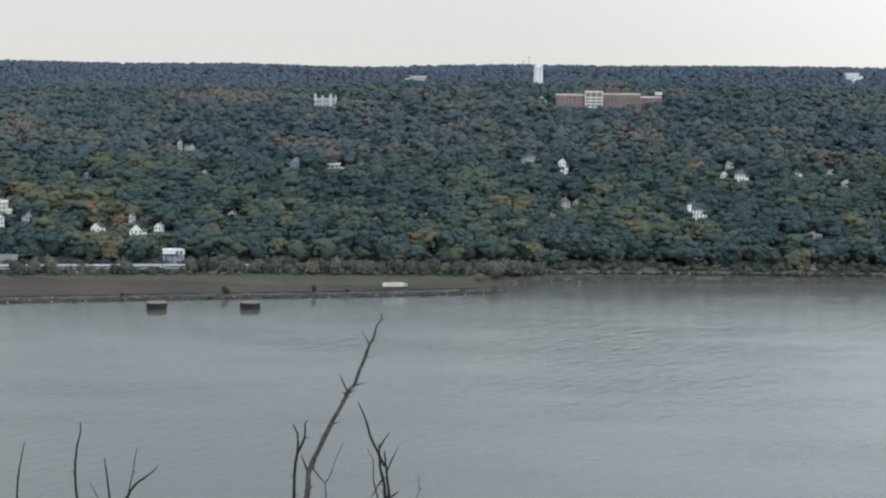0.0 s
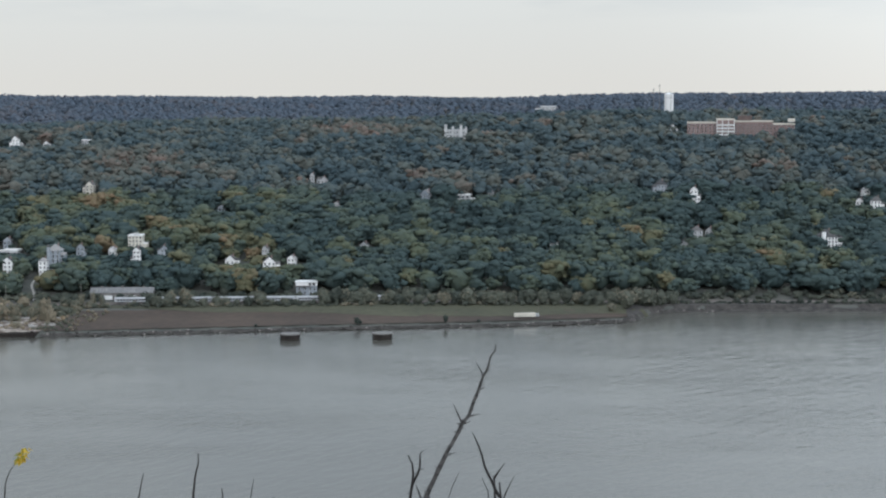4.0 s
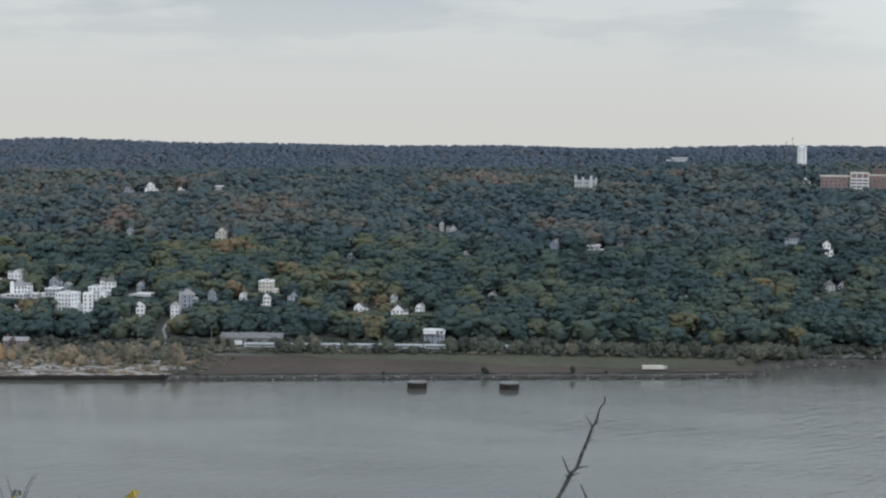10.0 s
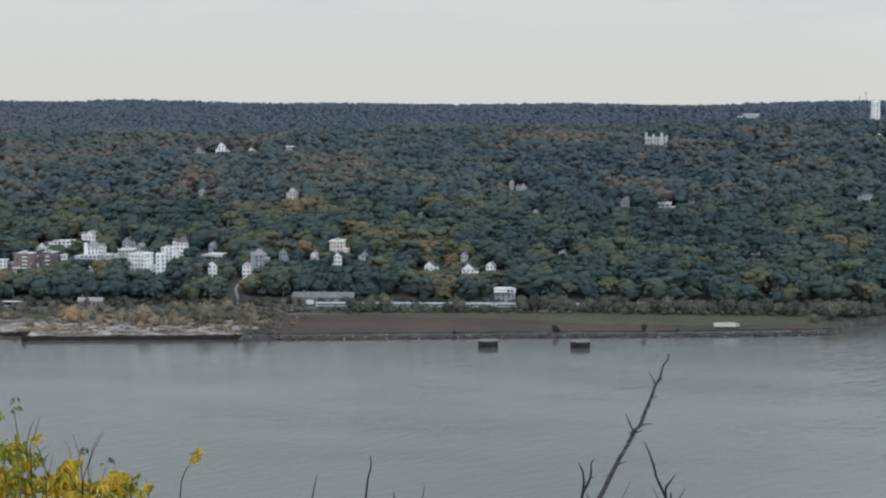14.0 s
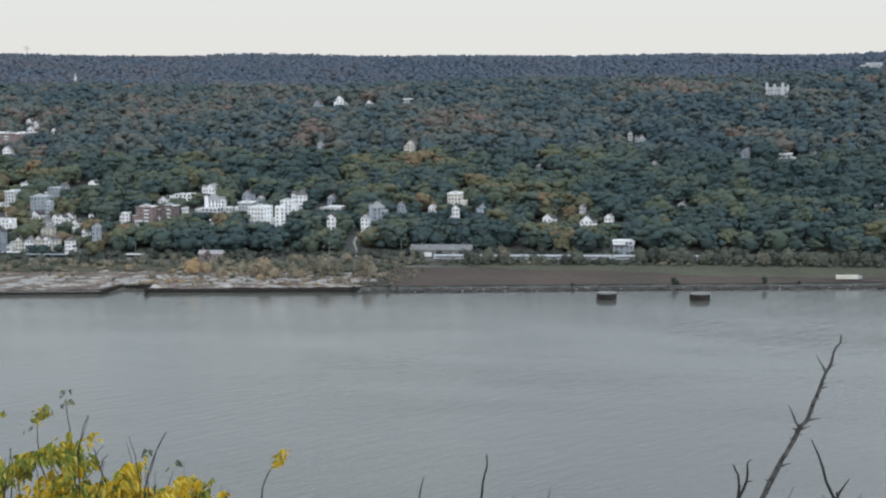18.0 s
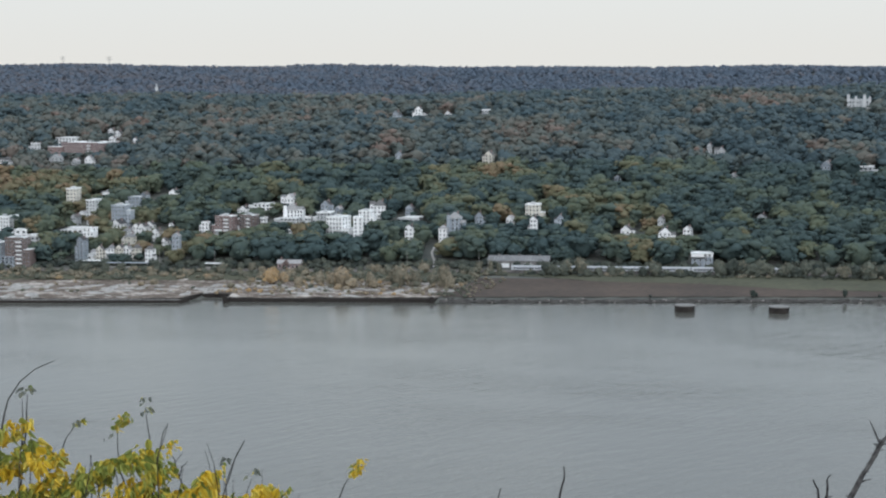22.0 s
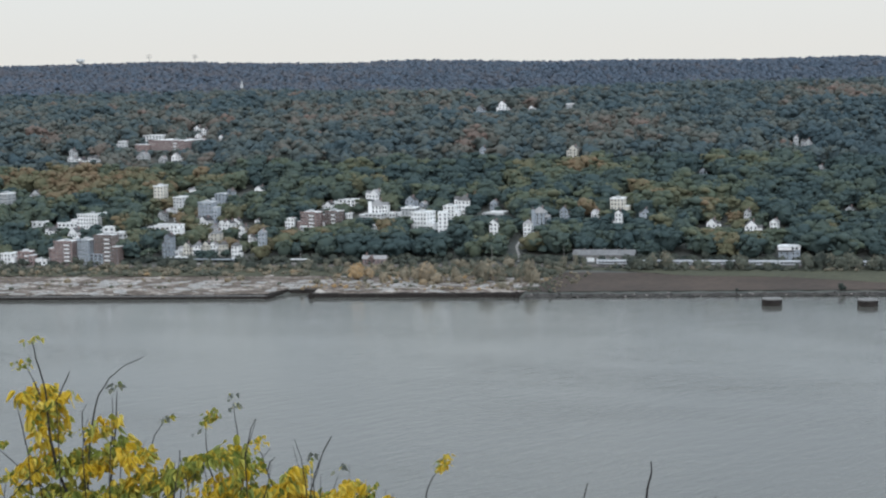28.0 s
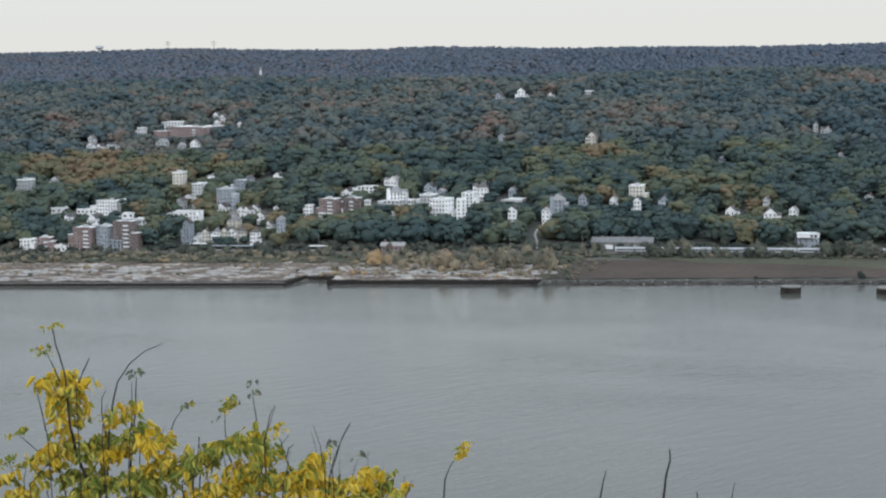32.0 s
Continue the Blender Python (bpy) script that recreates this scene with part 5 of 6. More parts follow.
for x, y, w, h in ((-140, 1196, 5.0, 5.6), (-82, 1208, 4.4, 6.4), (-138, 1198, 3.2, 3.6), (-205, 1181, 2.6, 2.0), (-60, 1214, 3.0, 2.2)):
    seed += 1
    bank_tree(x, y, w, h, 0.05, seed, "shrub", "dark green shrub alone at the water's edge", "shrubs at the waterline")
# scattered low growth on the lot
for k in range(60):
    x = mix.uniform(-820, -345)
    y = float(shore_y(x)) + mix.uniform(22, 95)
    seed += 1
    h = mix.uniform(1.5, 5.5)
    tone = mix.uniform(0.35, 0.8)
    bank_tree(x, y, h * 1.6, h, tone, seed, "shrub", f"{tone_word(tone)} low shrub growing in the rubble lot", "shrubs on the rubble lot")

# broken concrete slabs on the lot
slab_meshes = []
for k in range(5):
    rng = np.random.default_rng(70 + k)
    bm = bmesh.new()
    n = 7
    low = [bm.verts.new((math.cos(6.283 * i / n) * rng.uniform(0.7, 1.1), math.sin(6.283 * i / n) * rng.uniform(0.7, 1.1), -0.3)) for i in range(n)]
    top = [bm.verts.new((v.co.x * 0.95, v.co.y * 0.95, rng.uniform(0.3, 0.5))) for v in low]
    bm.faces.new(low[::-1])
    bm.faces.new(top)
    for i in range(n):
        bm.faces.new((low[i], low[(i + 1) % n], top[(i + 1) % n], top[i]))
    me = bpy.data.meshes.new("slab")
    bm.to_mesh(me)
    bm.free()
    me.materials.append(CONCRETE)
    slab_meshes.append(me)
lot = bpy.data.objects["ground_rubble_lot"]
for k in range(220):
    x = mix.uniform(-860, -343)
    y = float(shore_y(x)) + mix.uniform(6, 75)
    s = mix.uniform(1.5, 6.5)
    ob = share("slab", mix.choice(slab_meshes), lot, pose(x, y, lift(x, y) + 0.35, mix.uniform(-4, 4), mix.uniform(-4, 4), mix.uniform(0, 360)) @ Matrix.Diagonal((s * 1.7, s * 0.8, 1.0, 1)))
stones = bpy.data.objects["ground_shore_stones"]
rock_meshes = []
for k in range(4):
    rng = np.random.default_rng(90 + k)
    v, f = ICO[1]
    rock_meshes.append(mesh_from("stone", v * (1 + rng.normal(0, 0.18, (len(v), 1))) * np.array([1, 0.8, 0.6]), f, PALE_STONE if k == 0 else RIPRAP))
for k in range(290):
    x = mix.uniform(-335, 120) if k % 6 else mix.uniform(10, 45)
    y = float(shore_y(x)) + mix.uniform(-2.0, 4.0)
    s = mix.uniform(0.35, 1.1)
    share("stone", mix.choice(rock_meshes), stones, pose(x, y, float(bank_z(x, y)) + 0.4, 0, 0, mix.uniform(0, 360)) @ Matrix.Diagonal((s * 1.3, s, s, 1)))


# ---- the shrubs at the cliff edge ----
TWIG_GREY = mottled("grey_lichened_bark", (0.010, 0.0095, 0.0095), (0.115, 0.11, 0.105), 34.0, 0.9, 0.003, 4)
TWIG_DARK = mottled("dark_bark", (0.006, 0.005, 0.005), (0.028, 0.024, 0.022), 30.0, 0.85, 0.002, 4)


def leaf_material(name, stops, joined=False):
    mat, nodes, links, bsdf = material(name, 0.55)
    info = nodes.new("ShaderNodeNewGeometry" if joined else "ShaderNodeObjectInfo")
    coord = nodes.new("ShaderNodeTexCoord")
    n = nodes.new("ShaderNodeTexNoise")
    n.inputs["Scale"].default_value, n.inputs["Detail"].default_value = 30.0, 4.0
    links.new(coord.outputs["Object"], n.inputs["Vector"])
    k = nodes.new("ShaderNodeMath")
    k.operation = "MULTIPLY_ADD"
    k.inputs[1].default_value = 0.35
    links.new(n.outputs["Fac"], k.inputs[0])
    scale = nodes.new("ShaderNodeMath")
    scale.operation = "MULTIPLY"
    scale.inputs[1].default_value = 0.8
    links.new(info.outputs["Random Per Island" if joined else "Random"], scale.inputs[0])
    links.new(scale.outputs[0], k.inputs[2])
    r = ramp_node(nodes, stops)
    links.new(k.outputs[0], r.inputs[0])
    links.new(r.outputs[0], bsdf.inputs["Base Color"])
    thin = nodes.new("ShaderNodeBsdfTranslucent")
    links.new(r.outputs[0], thin.inputs["Color"])
    blend = nodes.new("ShaderNodeMixShader")
    blend.inputs[0].default_value = 0.35
    out = nodes["Material Output"]
    links.new(bsdf.outputs[0], blend.inputs[1])
    links.new(thin.outputs[0], blend.inputs[2])
    links.new(blend.outputs[0], out.inputs[0])
    return mat


LEAF_STOPS = {
    "gold": ((0.1, (0.52, 0.33, 0.016)), (0.5, (0.68, 0.48, 0.03)), (0.85, (0.72, 0.57, 0.10)), (1.0, (0.32, 0.34, 0.06))),
    "olive": ((0.1, (0.13, 0.17, 0.035)), (0.45, (0.25, 0.28, 0.055)), (0.75, (0.42, 0.39, 0.07)), (1.0, (0.62, 0.46, 0.05))),
    "dull": ((0.1, (0.12, 0.13, 0.12)), (0.6, (0.20, 0.22, 0.18)), (1.0, (0.30, 0.31, 0.24))),
}
LEAF = {c: leaf_material(c + "_leaf", s) for c, s in LEAF_STOPS.items()}
LEAF_INNER = {c: leaf_material(c + "_inner_leaf", s, True) for c, s in LEAF_STOPS.items()}


def leaf_mesh(seed, mat):
    """A heart-shaped leaf, 1 long, folded at its midrib and curled."""
    rng = random.Random(seed)
    bm = bmesh.new()
    fold, curl = rng.uniform(0.2, 0.75), rng.uniform(0.15, 0.7)
    rows = ((0.0, 0.0), (0.1, 0.17), (0.32, 0.31), (0.58, 0.27), (0.82, 0.14), (1.0, 0.0))
    mid, lef, rig = [], [], []
    for t, w in rows:
        drop = -curl * t * t
        mid.append(bm.verts.new((0, t, drop)))
        lef.append(bm.verts.new((-w, t - 0.06 * (w > 0.2), drop + fold * w + rng.uniform(-0.04, 0.04))) if w else mid[-1])
        rig.append(bm.verts.new((w, t - 0.06 * (w > 0.2), drop + fold * w + rng.uniform(-0.04, 0.04))) if w else mid[-1])
    for i in range(len(rows) - 1):
        for edge in (lef, rig):
            ring = []
            for v in (mid[i], mid[i + 1], edge[i + 1], edge[i]):
                if v not in ring:
                    ring.append(v)
            if len(ring) > 2:
                bm.faces.new(ring)
    me = bpy.data.meshes.new("leaf")
    bm.to_mesh(me)
    bm.free()
    me.materials.append(mat)
    me.polygons.foreach_set("use_smooth", [True] * len(me.polygons))
    return me


LEAVES = {c: [leaf_mesh(40 + k, m) for k in range(6)] for c, m in LEAF.items()}


def cliff_shrub(name, x, y, words):
    return tagged(empty(name, x, y, float(cliff_z(x, y)) - 0.05), words, "shrub", "shrubs at the cliff edge")


GREY_SHRUB = cliff_shrub("bare_shrub", -0.70, 8.66, "leafless grey-barked shrub with knotty twigs at the cliff edge")
DARK_SHRUB = cliff_shrub("bare_shrub", -0.26, 8.64, "leafless dark-stemmed shrub at the cliff edge")
LOW_SHRUB = cliff_shrub("bare_shrub", -1.95, 8.69, "low leafless shrub with a few upright dark stems")
GOLD_SHRUB = cliff_shrub("autumn_shrub", -3.80, 6.54, "autumn shrub thick with golden-yellow leaves at the cliff edge")
GREEN_SHRUB = cliff_shrub("autumn_shrub", -3.10, 6.96, "autumn shrub with mixed olive and yellow leaves at the cliff edge")
GOLD_SIDE = cliff_shrub("autumn_shrub", -3.55, 6.75, "thin-stemmed autumn shrub with golden and olive leaves")
GREEN_SIDE = cliff_shrub("autumn_shrub", -2.76, 7.16, "low autumn shrub with pale yellow leaves and bare tips")
LONE_STEM = cliff_shrub("autumn_sapling", -2.36, 7.26, "single thin stem tipped with a tuft of yellow leaves")


def stem(shrub, radius, *points, name="stem", root=True):
    rng = random.Random(len(points) * 31 + int(abs(points[0][0]) * 1000))
    base = shrub.location
    pts = [Vector(p) - base for p in points]
    if root:
        pts = [Vector((pts[0].x * 0.4, pts[0].y * 0.4, 0.0)), Vector((pts[0].x * 0.8, pts[0].y * 0.85, pts[0].z * 0.5))] + pts
    fine = []
    for a, b in zip(pts, pts[1:]):
        fine += [a, (a + b) / 2 + Vector((rng.gauss(0, 1), rng.gauss(0, 1), rng.gauss(0, 1))) * radius * 0.25]
    fine.append(pts[-1])
    n = len(fine)
    radii = [radius * (1.12 if root and i < 3 else 1.0) * (1 - 0.72 * (i / (n - 1)) ** 1.3) * (1 + rng.uniform(-0.1, 0.14)) for i in range(n)]
    bm = bmesh.new()
    tube(bm, fine, radii, 7)
    if radius > 0.008:
        for i in range(3, n - 1):
            # buds and stubs along the stem
            d = Vector((rng.choice((-1, 1)) * rng.uniform(0.5, 1), rng.uniform(-0.5, 0.5), rng.uniform(0.1, 0.8))) * radii[i] * rng.uniform(1.6, 3.4)
            tube(bm, [fine[i], fine[i] + d], [radii[i] * 0.35, radii[i] * 0.15], 5)
    return part(name, bm, TWIG_GREY if shrub in (GREY_SHRUB,) else TWIG_DARK, shrub)


def side_twig(shrub, radius, *points):
    return stem(shrub, radius, *points, name="side_twig", root=False)


petal = random.Random(77)
INNER = collections.defaultdict(lambda: ([], []))  # small leaves deep in each shrub, by shrub and colour


def leaf_place(x, y, z, half_w, half_h, nests, s, depth):
    """A hanging leaf near one of the nests of its clump."""
    u, v = petal.choice(nests)
    u, v = u + petal.gauss(0, 0.24), v + petal.gauss(0, 0.24)
    return Matrix.Translation((x + u * half_w, y + petal.uniform(-depth, depth), z + v * half_h + s * 0.4)) @ Euler((petal.uniform(-2.2, -0.9), petal.uniform(-0.9, 0.9), petal.uniform(-3.1, 3.1))).to_matrix().to_4x4() @ Matrix.Diagonal((s * petal.uniform(0.7, 1.1), s, s, 1))


def leaves(shrub, x, y, z, half_w, half_h, count, colour):
    """A clump of single leaves hanging round a place, with smaller ones joined behind them."""
    base = shrub.location
    at = (x - base.x, y - base.y, z - base.z, half_w, half_h)
    nests = []
    while len(nests) < max(2, count // 5):
        u, v = petal.uniform(-1, 1), petal.uniform(-1, 1)
        if u * u + v * v < 1:
            nests.append((u, v))
    small = 0.5 if max(half_w, half_h) < 0.036 else 1.0
    for k in range(count):
        c = colour if petal.random() < 0.85 else ("olive" if colour == "gold" else "gold" if colour == "olive" else "dull")
        share("leaf", petal.choice(LEAVES[c]), shrub, leaf_place(*at, nests, petal.uniform(0.034, 0.072) * small, 0.10 * small))
    for k in range(int(count * 3.4)):
        c = colour if petal.random() < 0.75 else "olive"
        m = leaf_place(*at, nests, petal.uniform(0.024, 0.058) * small, 0.14 * small)
        verts, faces = INNER[shrub.name, c]
        me, n = petal.choice(LEAVES[c]), len(verts)
        verts += [tuple(m @ v.co) for v in me.vertices]
        faces += [tuple(i + n for i in p.vertices) for p in me.polygons]


stem(GREY_SHRUB, 0.0155, (-0.617, 8.270, 159.632), (-0.608, 8.312, 159.786), (-0.588, 8.327, 159.839), (-0.551, 8.349, 159.920), (-0.498, 8.378, 160.032), (-0.449, 8.399, 160.123), (-0.402, 8.421, 160.218), (-0.366, 8.431, 160.260), (-0.337, 8.448, 160.346), (-0.308, 8.462, 160.417), (-0.287, 8.472, 160.479), (-0.260, 8.482, 160.531), (-0.244, 8.493, 160.593), (-0.220, 8.501, 160.649))
side_twig(GREY_SHRUB, 0.0065, (-0.402, 8.423, 160.230), (-0.425, 8.463, 160.263), (-0.453, 8.504, 160.312))
side_twig(GREY_SHRUB, 0.0052, (-0.360, 8.431, 160.261), (-0.305, 8.467, 160.267))
side_twig(GREY_SHRUB, 0.0052, (-0.399, 8.421, 160.218), (-0.354, 8.458, 160.230))
side_twig(GREY_SHRUB, 0.0045, (-0.284, 8.473, 160.479), (-0.306, 8.510, 160.510), (-0.334, 8.550, 160.548))
side_twig(GREY_SHRUB, 0.0052, (-0.484, 8.382, 160.050), (-0.437, 8.419, 160.059))
side_twig(GREY_SHRUB, 0.0045, (-0.302, 8.460, 160.407), (-0.275, 8.495, 160.413))
side_twig(GREY_SHRUB, 0.0039, (-0.263, 8.478, 160.507), (-0.247, 8.511, 160.508))
side_twig(GREY_SHRUB, 0.0045, (-0.318, 8.451, 160.361), (-0.327, 8.489, 160.387))
side_twig(GREY_SHRUB, 0.0045, (-0.407, 8.418, 160.208), (-0.435, 8.453, 160.217))
side_twig(GREY_SHRUB, 0.0045, (-0.419, 8.416, 160.195), (-0.385, 8.450, 160.191))
stem(DARK_SHRUB, 0.0117, (-0.681, 8.302, 159.613), (-0.685, 8.326, 159.702), (-0.681, 8.361, 159.836), (-0.669, 8.387, 159.941), (-0.675, 8.401, 159.998), (-0.698, 8.409, 160.043))
side_twig(DARK_SHRUB, 0.0078, (-0.674, 8.372, 159.881), (-0.648, 8.421, 159.934), (-0.637, 8.467, 159.988), (-0.642, 8.508, 160.021), (-0.627, 8.547, 160.039))
side_twig(DARK_SHRUB, 0.0039, (-0.633, 8.396, 159.968), (-0.609, 8.430, 159.964))
side_twig(GREY_SHRUB, 0.0065, (-0.611, 8.314, 159.798), (-0.638, 8.361, 159.852), (-0.654, 8.401, 159.881))
side_twig(GREY_SHRUB, 0.0065, (-0.599, 8.318, 159.810), (-0.604, 8.366, 159.865))
side_twig(GREY_SHRUB, 0.0052, (-0.587, 8.324, 159.827), (-0.548, 8.343, 159.764), (-0.515, 8.367, 159.720))
stem(GREY_SHRUB, 0.0052, (-0.518, 8.457, 159.588), (-0.525, 8.485, 159.693), (-0.498, 8.498, 159.738), (-0.464, 8.526, 159.841), (-0.428, 8.546, 159.918))
stem(DARK_SHRUB, 0.0142, (-0.182, 8.412, 159.605), (-0.194, 8.437, 159.701), (-0.222, 8.464, 159.806), (-0.229, 8.491, 159.917))
stem(DARK_SHRUB, 0.0142, (-0.166, 8.288, 159.637), (-0.176, 8.322, 159.760), (-0.193, 8.359, 159.909))
side_twig(DARK_SHRUB, 0.0091, (-0.191, 8.339, 159.831), (-0.236, 8.391, 159.908), (-0.277, 8.441, 159.978), (-0.314, 8.497, 160.084), (-0.350, 8.544, 160.147))
side_twig(DARK_SHRUB, 0.0065, (-0.222, 8.363, 159.924), (-0.197, 8.405, 159.962), (-0.168, 8.447, 159.998))
side_twig(DARK_SHRUB, 0.0052, (-0.178, 8.332, 159.802), (-0.153, 8.380, 159.857), (-0.116, 8.431, 159.927))
stem(DARK_SHRUB, 0.0052, (-0.220, 8.374, 159.614), (-0.255, 8.406, 159.738), (-0.258, 8.433, 159.844), (-0.292, 8.448, 159.910))
side_twig(DARK_SHRUB, 0.0052, (-0.193, 8.409, 159.746), (-0.219, 8.435, 159.717), (-0.272, 8.441, 159.618))
side_twig(DARK_SHRUB, 0.0078, (-0.177, 8.380, 159.635), (-0.114, 8.423, 159.670))
stem(DARK_SHRUB, 0.0039, (-0.023, 8.386, 159.614), (0.000, 8.405, 159.687), (-0.008, 8.427, 159.770))
side_twig(DARK_SHRUB, 0.0039, (0.000, 8.405, 159.687), (0.015, 8.439, 159.686))
stem(LOW_SHRUB, 0.0078, (-2.139, 8.059, 159.646), (-2.143, 8.097, 159.790), (-2.133, 8.122, 159.876), (-2.116, 8.151, 159.977))
stem(LOW_SHRUB, 0.0091, (-1.856, 8.271, 159.599), (-1.881, 8.314, 159.776), (-1.878, 8.341, 159.880), (-1.869, 8.361, 159.954), (-1.860, 8.373, 159.999), (-1.865, 8.383, 160.044))
stem(LOW_SHRUB, 0.0052, (-1.705, 8.140, 159.635), (-1.726, 8.148, 159.679), (-1.771, 8.161, 159.761))
stem(LOW_SHRUB, 0.0078, (-1.670, 8.217, 159.616), (-1.692, 8.250, 159.747), (-1.705, 8.267, 159.821), (-1.713, 8.278, 159.871))
stem(LOW_SHRUB, 0.0052, (-1.596, 8.263, 159.605), (-1.573, 8.303, 159.737), (-1.560, 8.329, 159.825), (-1.549, 8.351, 159.908))
stem(LOW_SHRUB, 0.0104, (-1.616, 8.238, 159.611), (-1.572, 8.267, 159.689), (-1.531, 8.287, 159.736), (-1.481, 8.304, 159.770), (-1.432, 8.324, 159.814))
side_twig(LOW_SHRUB, 0.0039, (-1.704, 8.276, 159.813), (-1.722, 8.306, 159.809))
side_twig(LOW_SHRUB, 0.0039, (-1.554, 8.296, 159.787), (-1.545, 8.332, 159.787))
stem(GOLD_SHRUB, 0.0074, (-3.852, 6.436, 160.127), (-3.872, 6.452, 160.217), (-3.919, 6.452, 160.321), (-3.939, 6.461, 160.400), (-3.958, 6.471, 160.480), (-3.975, 6.485, 160.584), (-3.983, 6.493, 160.641), (-4.000, 6.495, 160.699), (-4.023, 6.495, 160.769), (-4.037, 6.497, 160.835))
side_twig(GOLD_SHRUB, 0.0033, (-3.998, 6.478, 160.617), (-4.040, 6.502, 160.673), (-4.086, 6.523, 160.729))
side_twig(GOLD_SHRUB, 0.0025, (-3.938, 6.509, 160.582), (-3.942, 6.560, 160.642), (-3.938, 6.616, 160.700))
stem(GOLD_SIDE, 0.0050, (-3.813, 6.505, 160.113), (-3.835, 6.573, 160.383), (-3.832, 6.605, 160.496), (-3.820, 6.638, 160.598), (-3.785, 6.674, 160.666), (-3.733, 6.715, 160.716), (-3.670, 6.759, 160.745))
stem(GOLD_SIDE, 0.0058, (-3.815, 6.671, 160.072), (-3.819, 6.731, 160.277), (-3.820, 6.769, 160.416), (-3.823, 6.790, 160.510), (-3.826, 6.807, 160.585))
side_twig(GOLD_SIDE, 0.0033, (-3.827, 6.753, 160.370), (-3.849, 6.801, 160.457), (-3.875, 6.849, 160.557))
stem(GOLD_SIDE, 0.0050, (-3.737, 6.651, 160.078), (-3.714, 6.694, 160.170), (-3.692, 6.728, 160.237), (-3.675, 6.748, 160.270), (-3.663, 6.773, 160.338), (-3.649, 6.800, 160.407), (-3.618, 6.831, 160.459))
stem(GOLD_SHRUB, 0.0033, (-3.930, 6.389, 160.134), (-3.998, 6.408, 160.338), (-4.034, 6.408, 160.431), (-4.061, 6.417, 160.533), (-4.087, 6.422, 160.625))
stem(GOLD_SHRUB, 0.0041, (-3.917, 6.499, 160.102), (-3.974, 6.491, 160.201), (-4.049, 6.464, 160.274), (-4.142, 6.428, 160.372), (-4.177, 6.413, 160.409))
side_twig(GOLD_SHRUB, 0.0033, (-3.869, 6.608, 160.362), (-3.907, 6.647, 160.448), (-3.929, 6.689, 160.511), (-3.931, 6.733, 160.539))
stem(GOLD_SHRUB, 0.0041, (-4.132, 6.371, 160.119), (-4.149, 6.379, 160.180), (-4.197, 6.379, 160.289))
stem(GOLD_SHRUB, 0.0033, (-4.079, 6.309, 160.138), (-4.095, 6.329, 160.232), (-4.091, 6.353, 160.302))
stem(GOLD_SHRUB, 0.0033, (-4.077, 6.486, 160.095), (-4.102, 6.500, 160.190), (-4.142, 6.490, 160.251))
stem(GOLD_SIDE, 0.0033, (-3.689, 6.542, 160.108), (-3.704, 6.601, 160.337), (-3.710, 6.627, 160.439))
stem(GOLD_SIDE, 0.0025, (-3.689, 6.623, 160.087), (-3.705, 6.684, 160.319), (-3.691, 6.714, 160.398))
stem(GOLD_SIDE, 0.0025, (-3.685, 6.662, 160.078), (-3.692, 6.734, 160.333), (-3.671, 6.764, 160.393))
stem(GOLD_SIDE, 0.0033, (-3.608, 6.681, 160.079), (-3.604, 6.720, 160.196), (-3.583, 6.749, 160.251))
stem(GOLD_SHRUB, 0.0025, (-3.974, 6.505, 160.090), (-3.992, 6.534, 160.214), (-4.010, 6.549, 160.306))
stem(GREEN_SHRUB, 0.0050, (-3.375, 6.889, 160.036), (-3.394, 6.891, 160.072), (-3.424, 6.904, 160.164), (-3.460, 6.913, 160.259), (-3.476, 6.930, 160.353), (-3.482, 6.948, 160.442))
stem(GREEN_SHRUB, 0.0041, (-3.340, 6.971, 160.026), (-3.372, 7.039, 160.311), (-3.396, 7.057, 160.431), (-3.407, 7.069, 160.506))
stem(GREEN_SHRUB, 0.0041, (-3.278, 6.812, 160.070), (-3.278, 6.861, 160.233), (-3.270, 6.897, 160.347), (-3.261, 6.923, 160.427), (-3.245, 6.941, 160.469))
stem(GREEN_SHRUB, 0.0033, (-3.285, 6.911, 160.045), (-3.284, 6.965, 160.222), (-3.252, 6.996, 160.278), (-3.219, 7.025, 160.323))
stem(GREEN_SIDE, 0.0041, (-3.150, 6.988, 160.035), (-3.191, 6.999, 160.134), (-3.231, 7.007, 160.227), (-3.255, 7.015, 160.298), (-3.276, 7.011, 160.323))
side_twig(GREEN_SIDE, 0.0033, (-3.229, 7.007, 160.223), (-3.236, 7.049, 160.255), (-3.229, 7.094, 160.270))
stem(GREEN_SIDE, 0.0025, (-3.031, 6.929, 160.059), (-3.065, 6.969, 160.246), (-3.085, 6.980, 160.316), (-3.099, 6.983, 160.351))
stem(GREEN_SIDE, 0.0041, (-2.984, 6.869, 160.076), (-2.984, 6.902, 160.182), (-2.964, 6.933, 160.260), (-2.948, 6.961, 160.340), (-2.919, 6.990, 160.401))
stem(GREEN_SIDE, 0.0025, (-3.065, 7.103, 160.013), (-3.082, 7.139, 160.157), (-3.090, 7.165, 160.263))
stem(GREEN_SIDE, 0.0025, (-2.966, 6.959, 160.055), (-2.977, 6.991, 160.174), (-2.980, 7.006, 160.231))
stem(GREEN_SIDE, 0.0033, (-2.943, 6.973, 160.053), (-2.929, 7.011, 160.159), (-2.911, 7.039, 160.228))
stem(GREEN_SIDE, 0.0025, (-2.914, 7.144, 160.013), (-2.922, 7.171, 160.111), (-2.929, 7.201, 160.228))
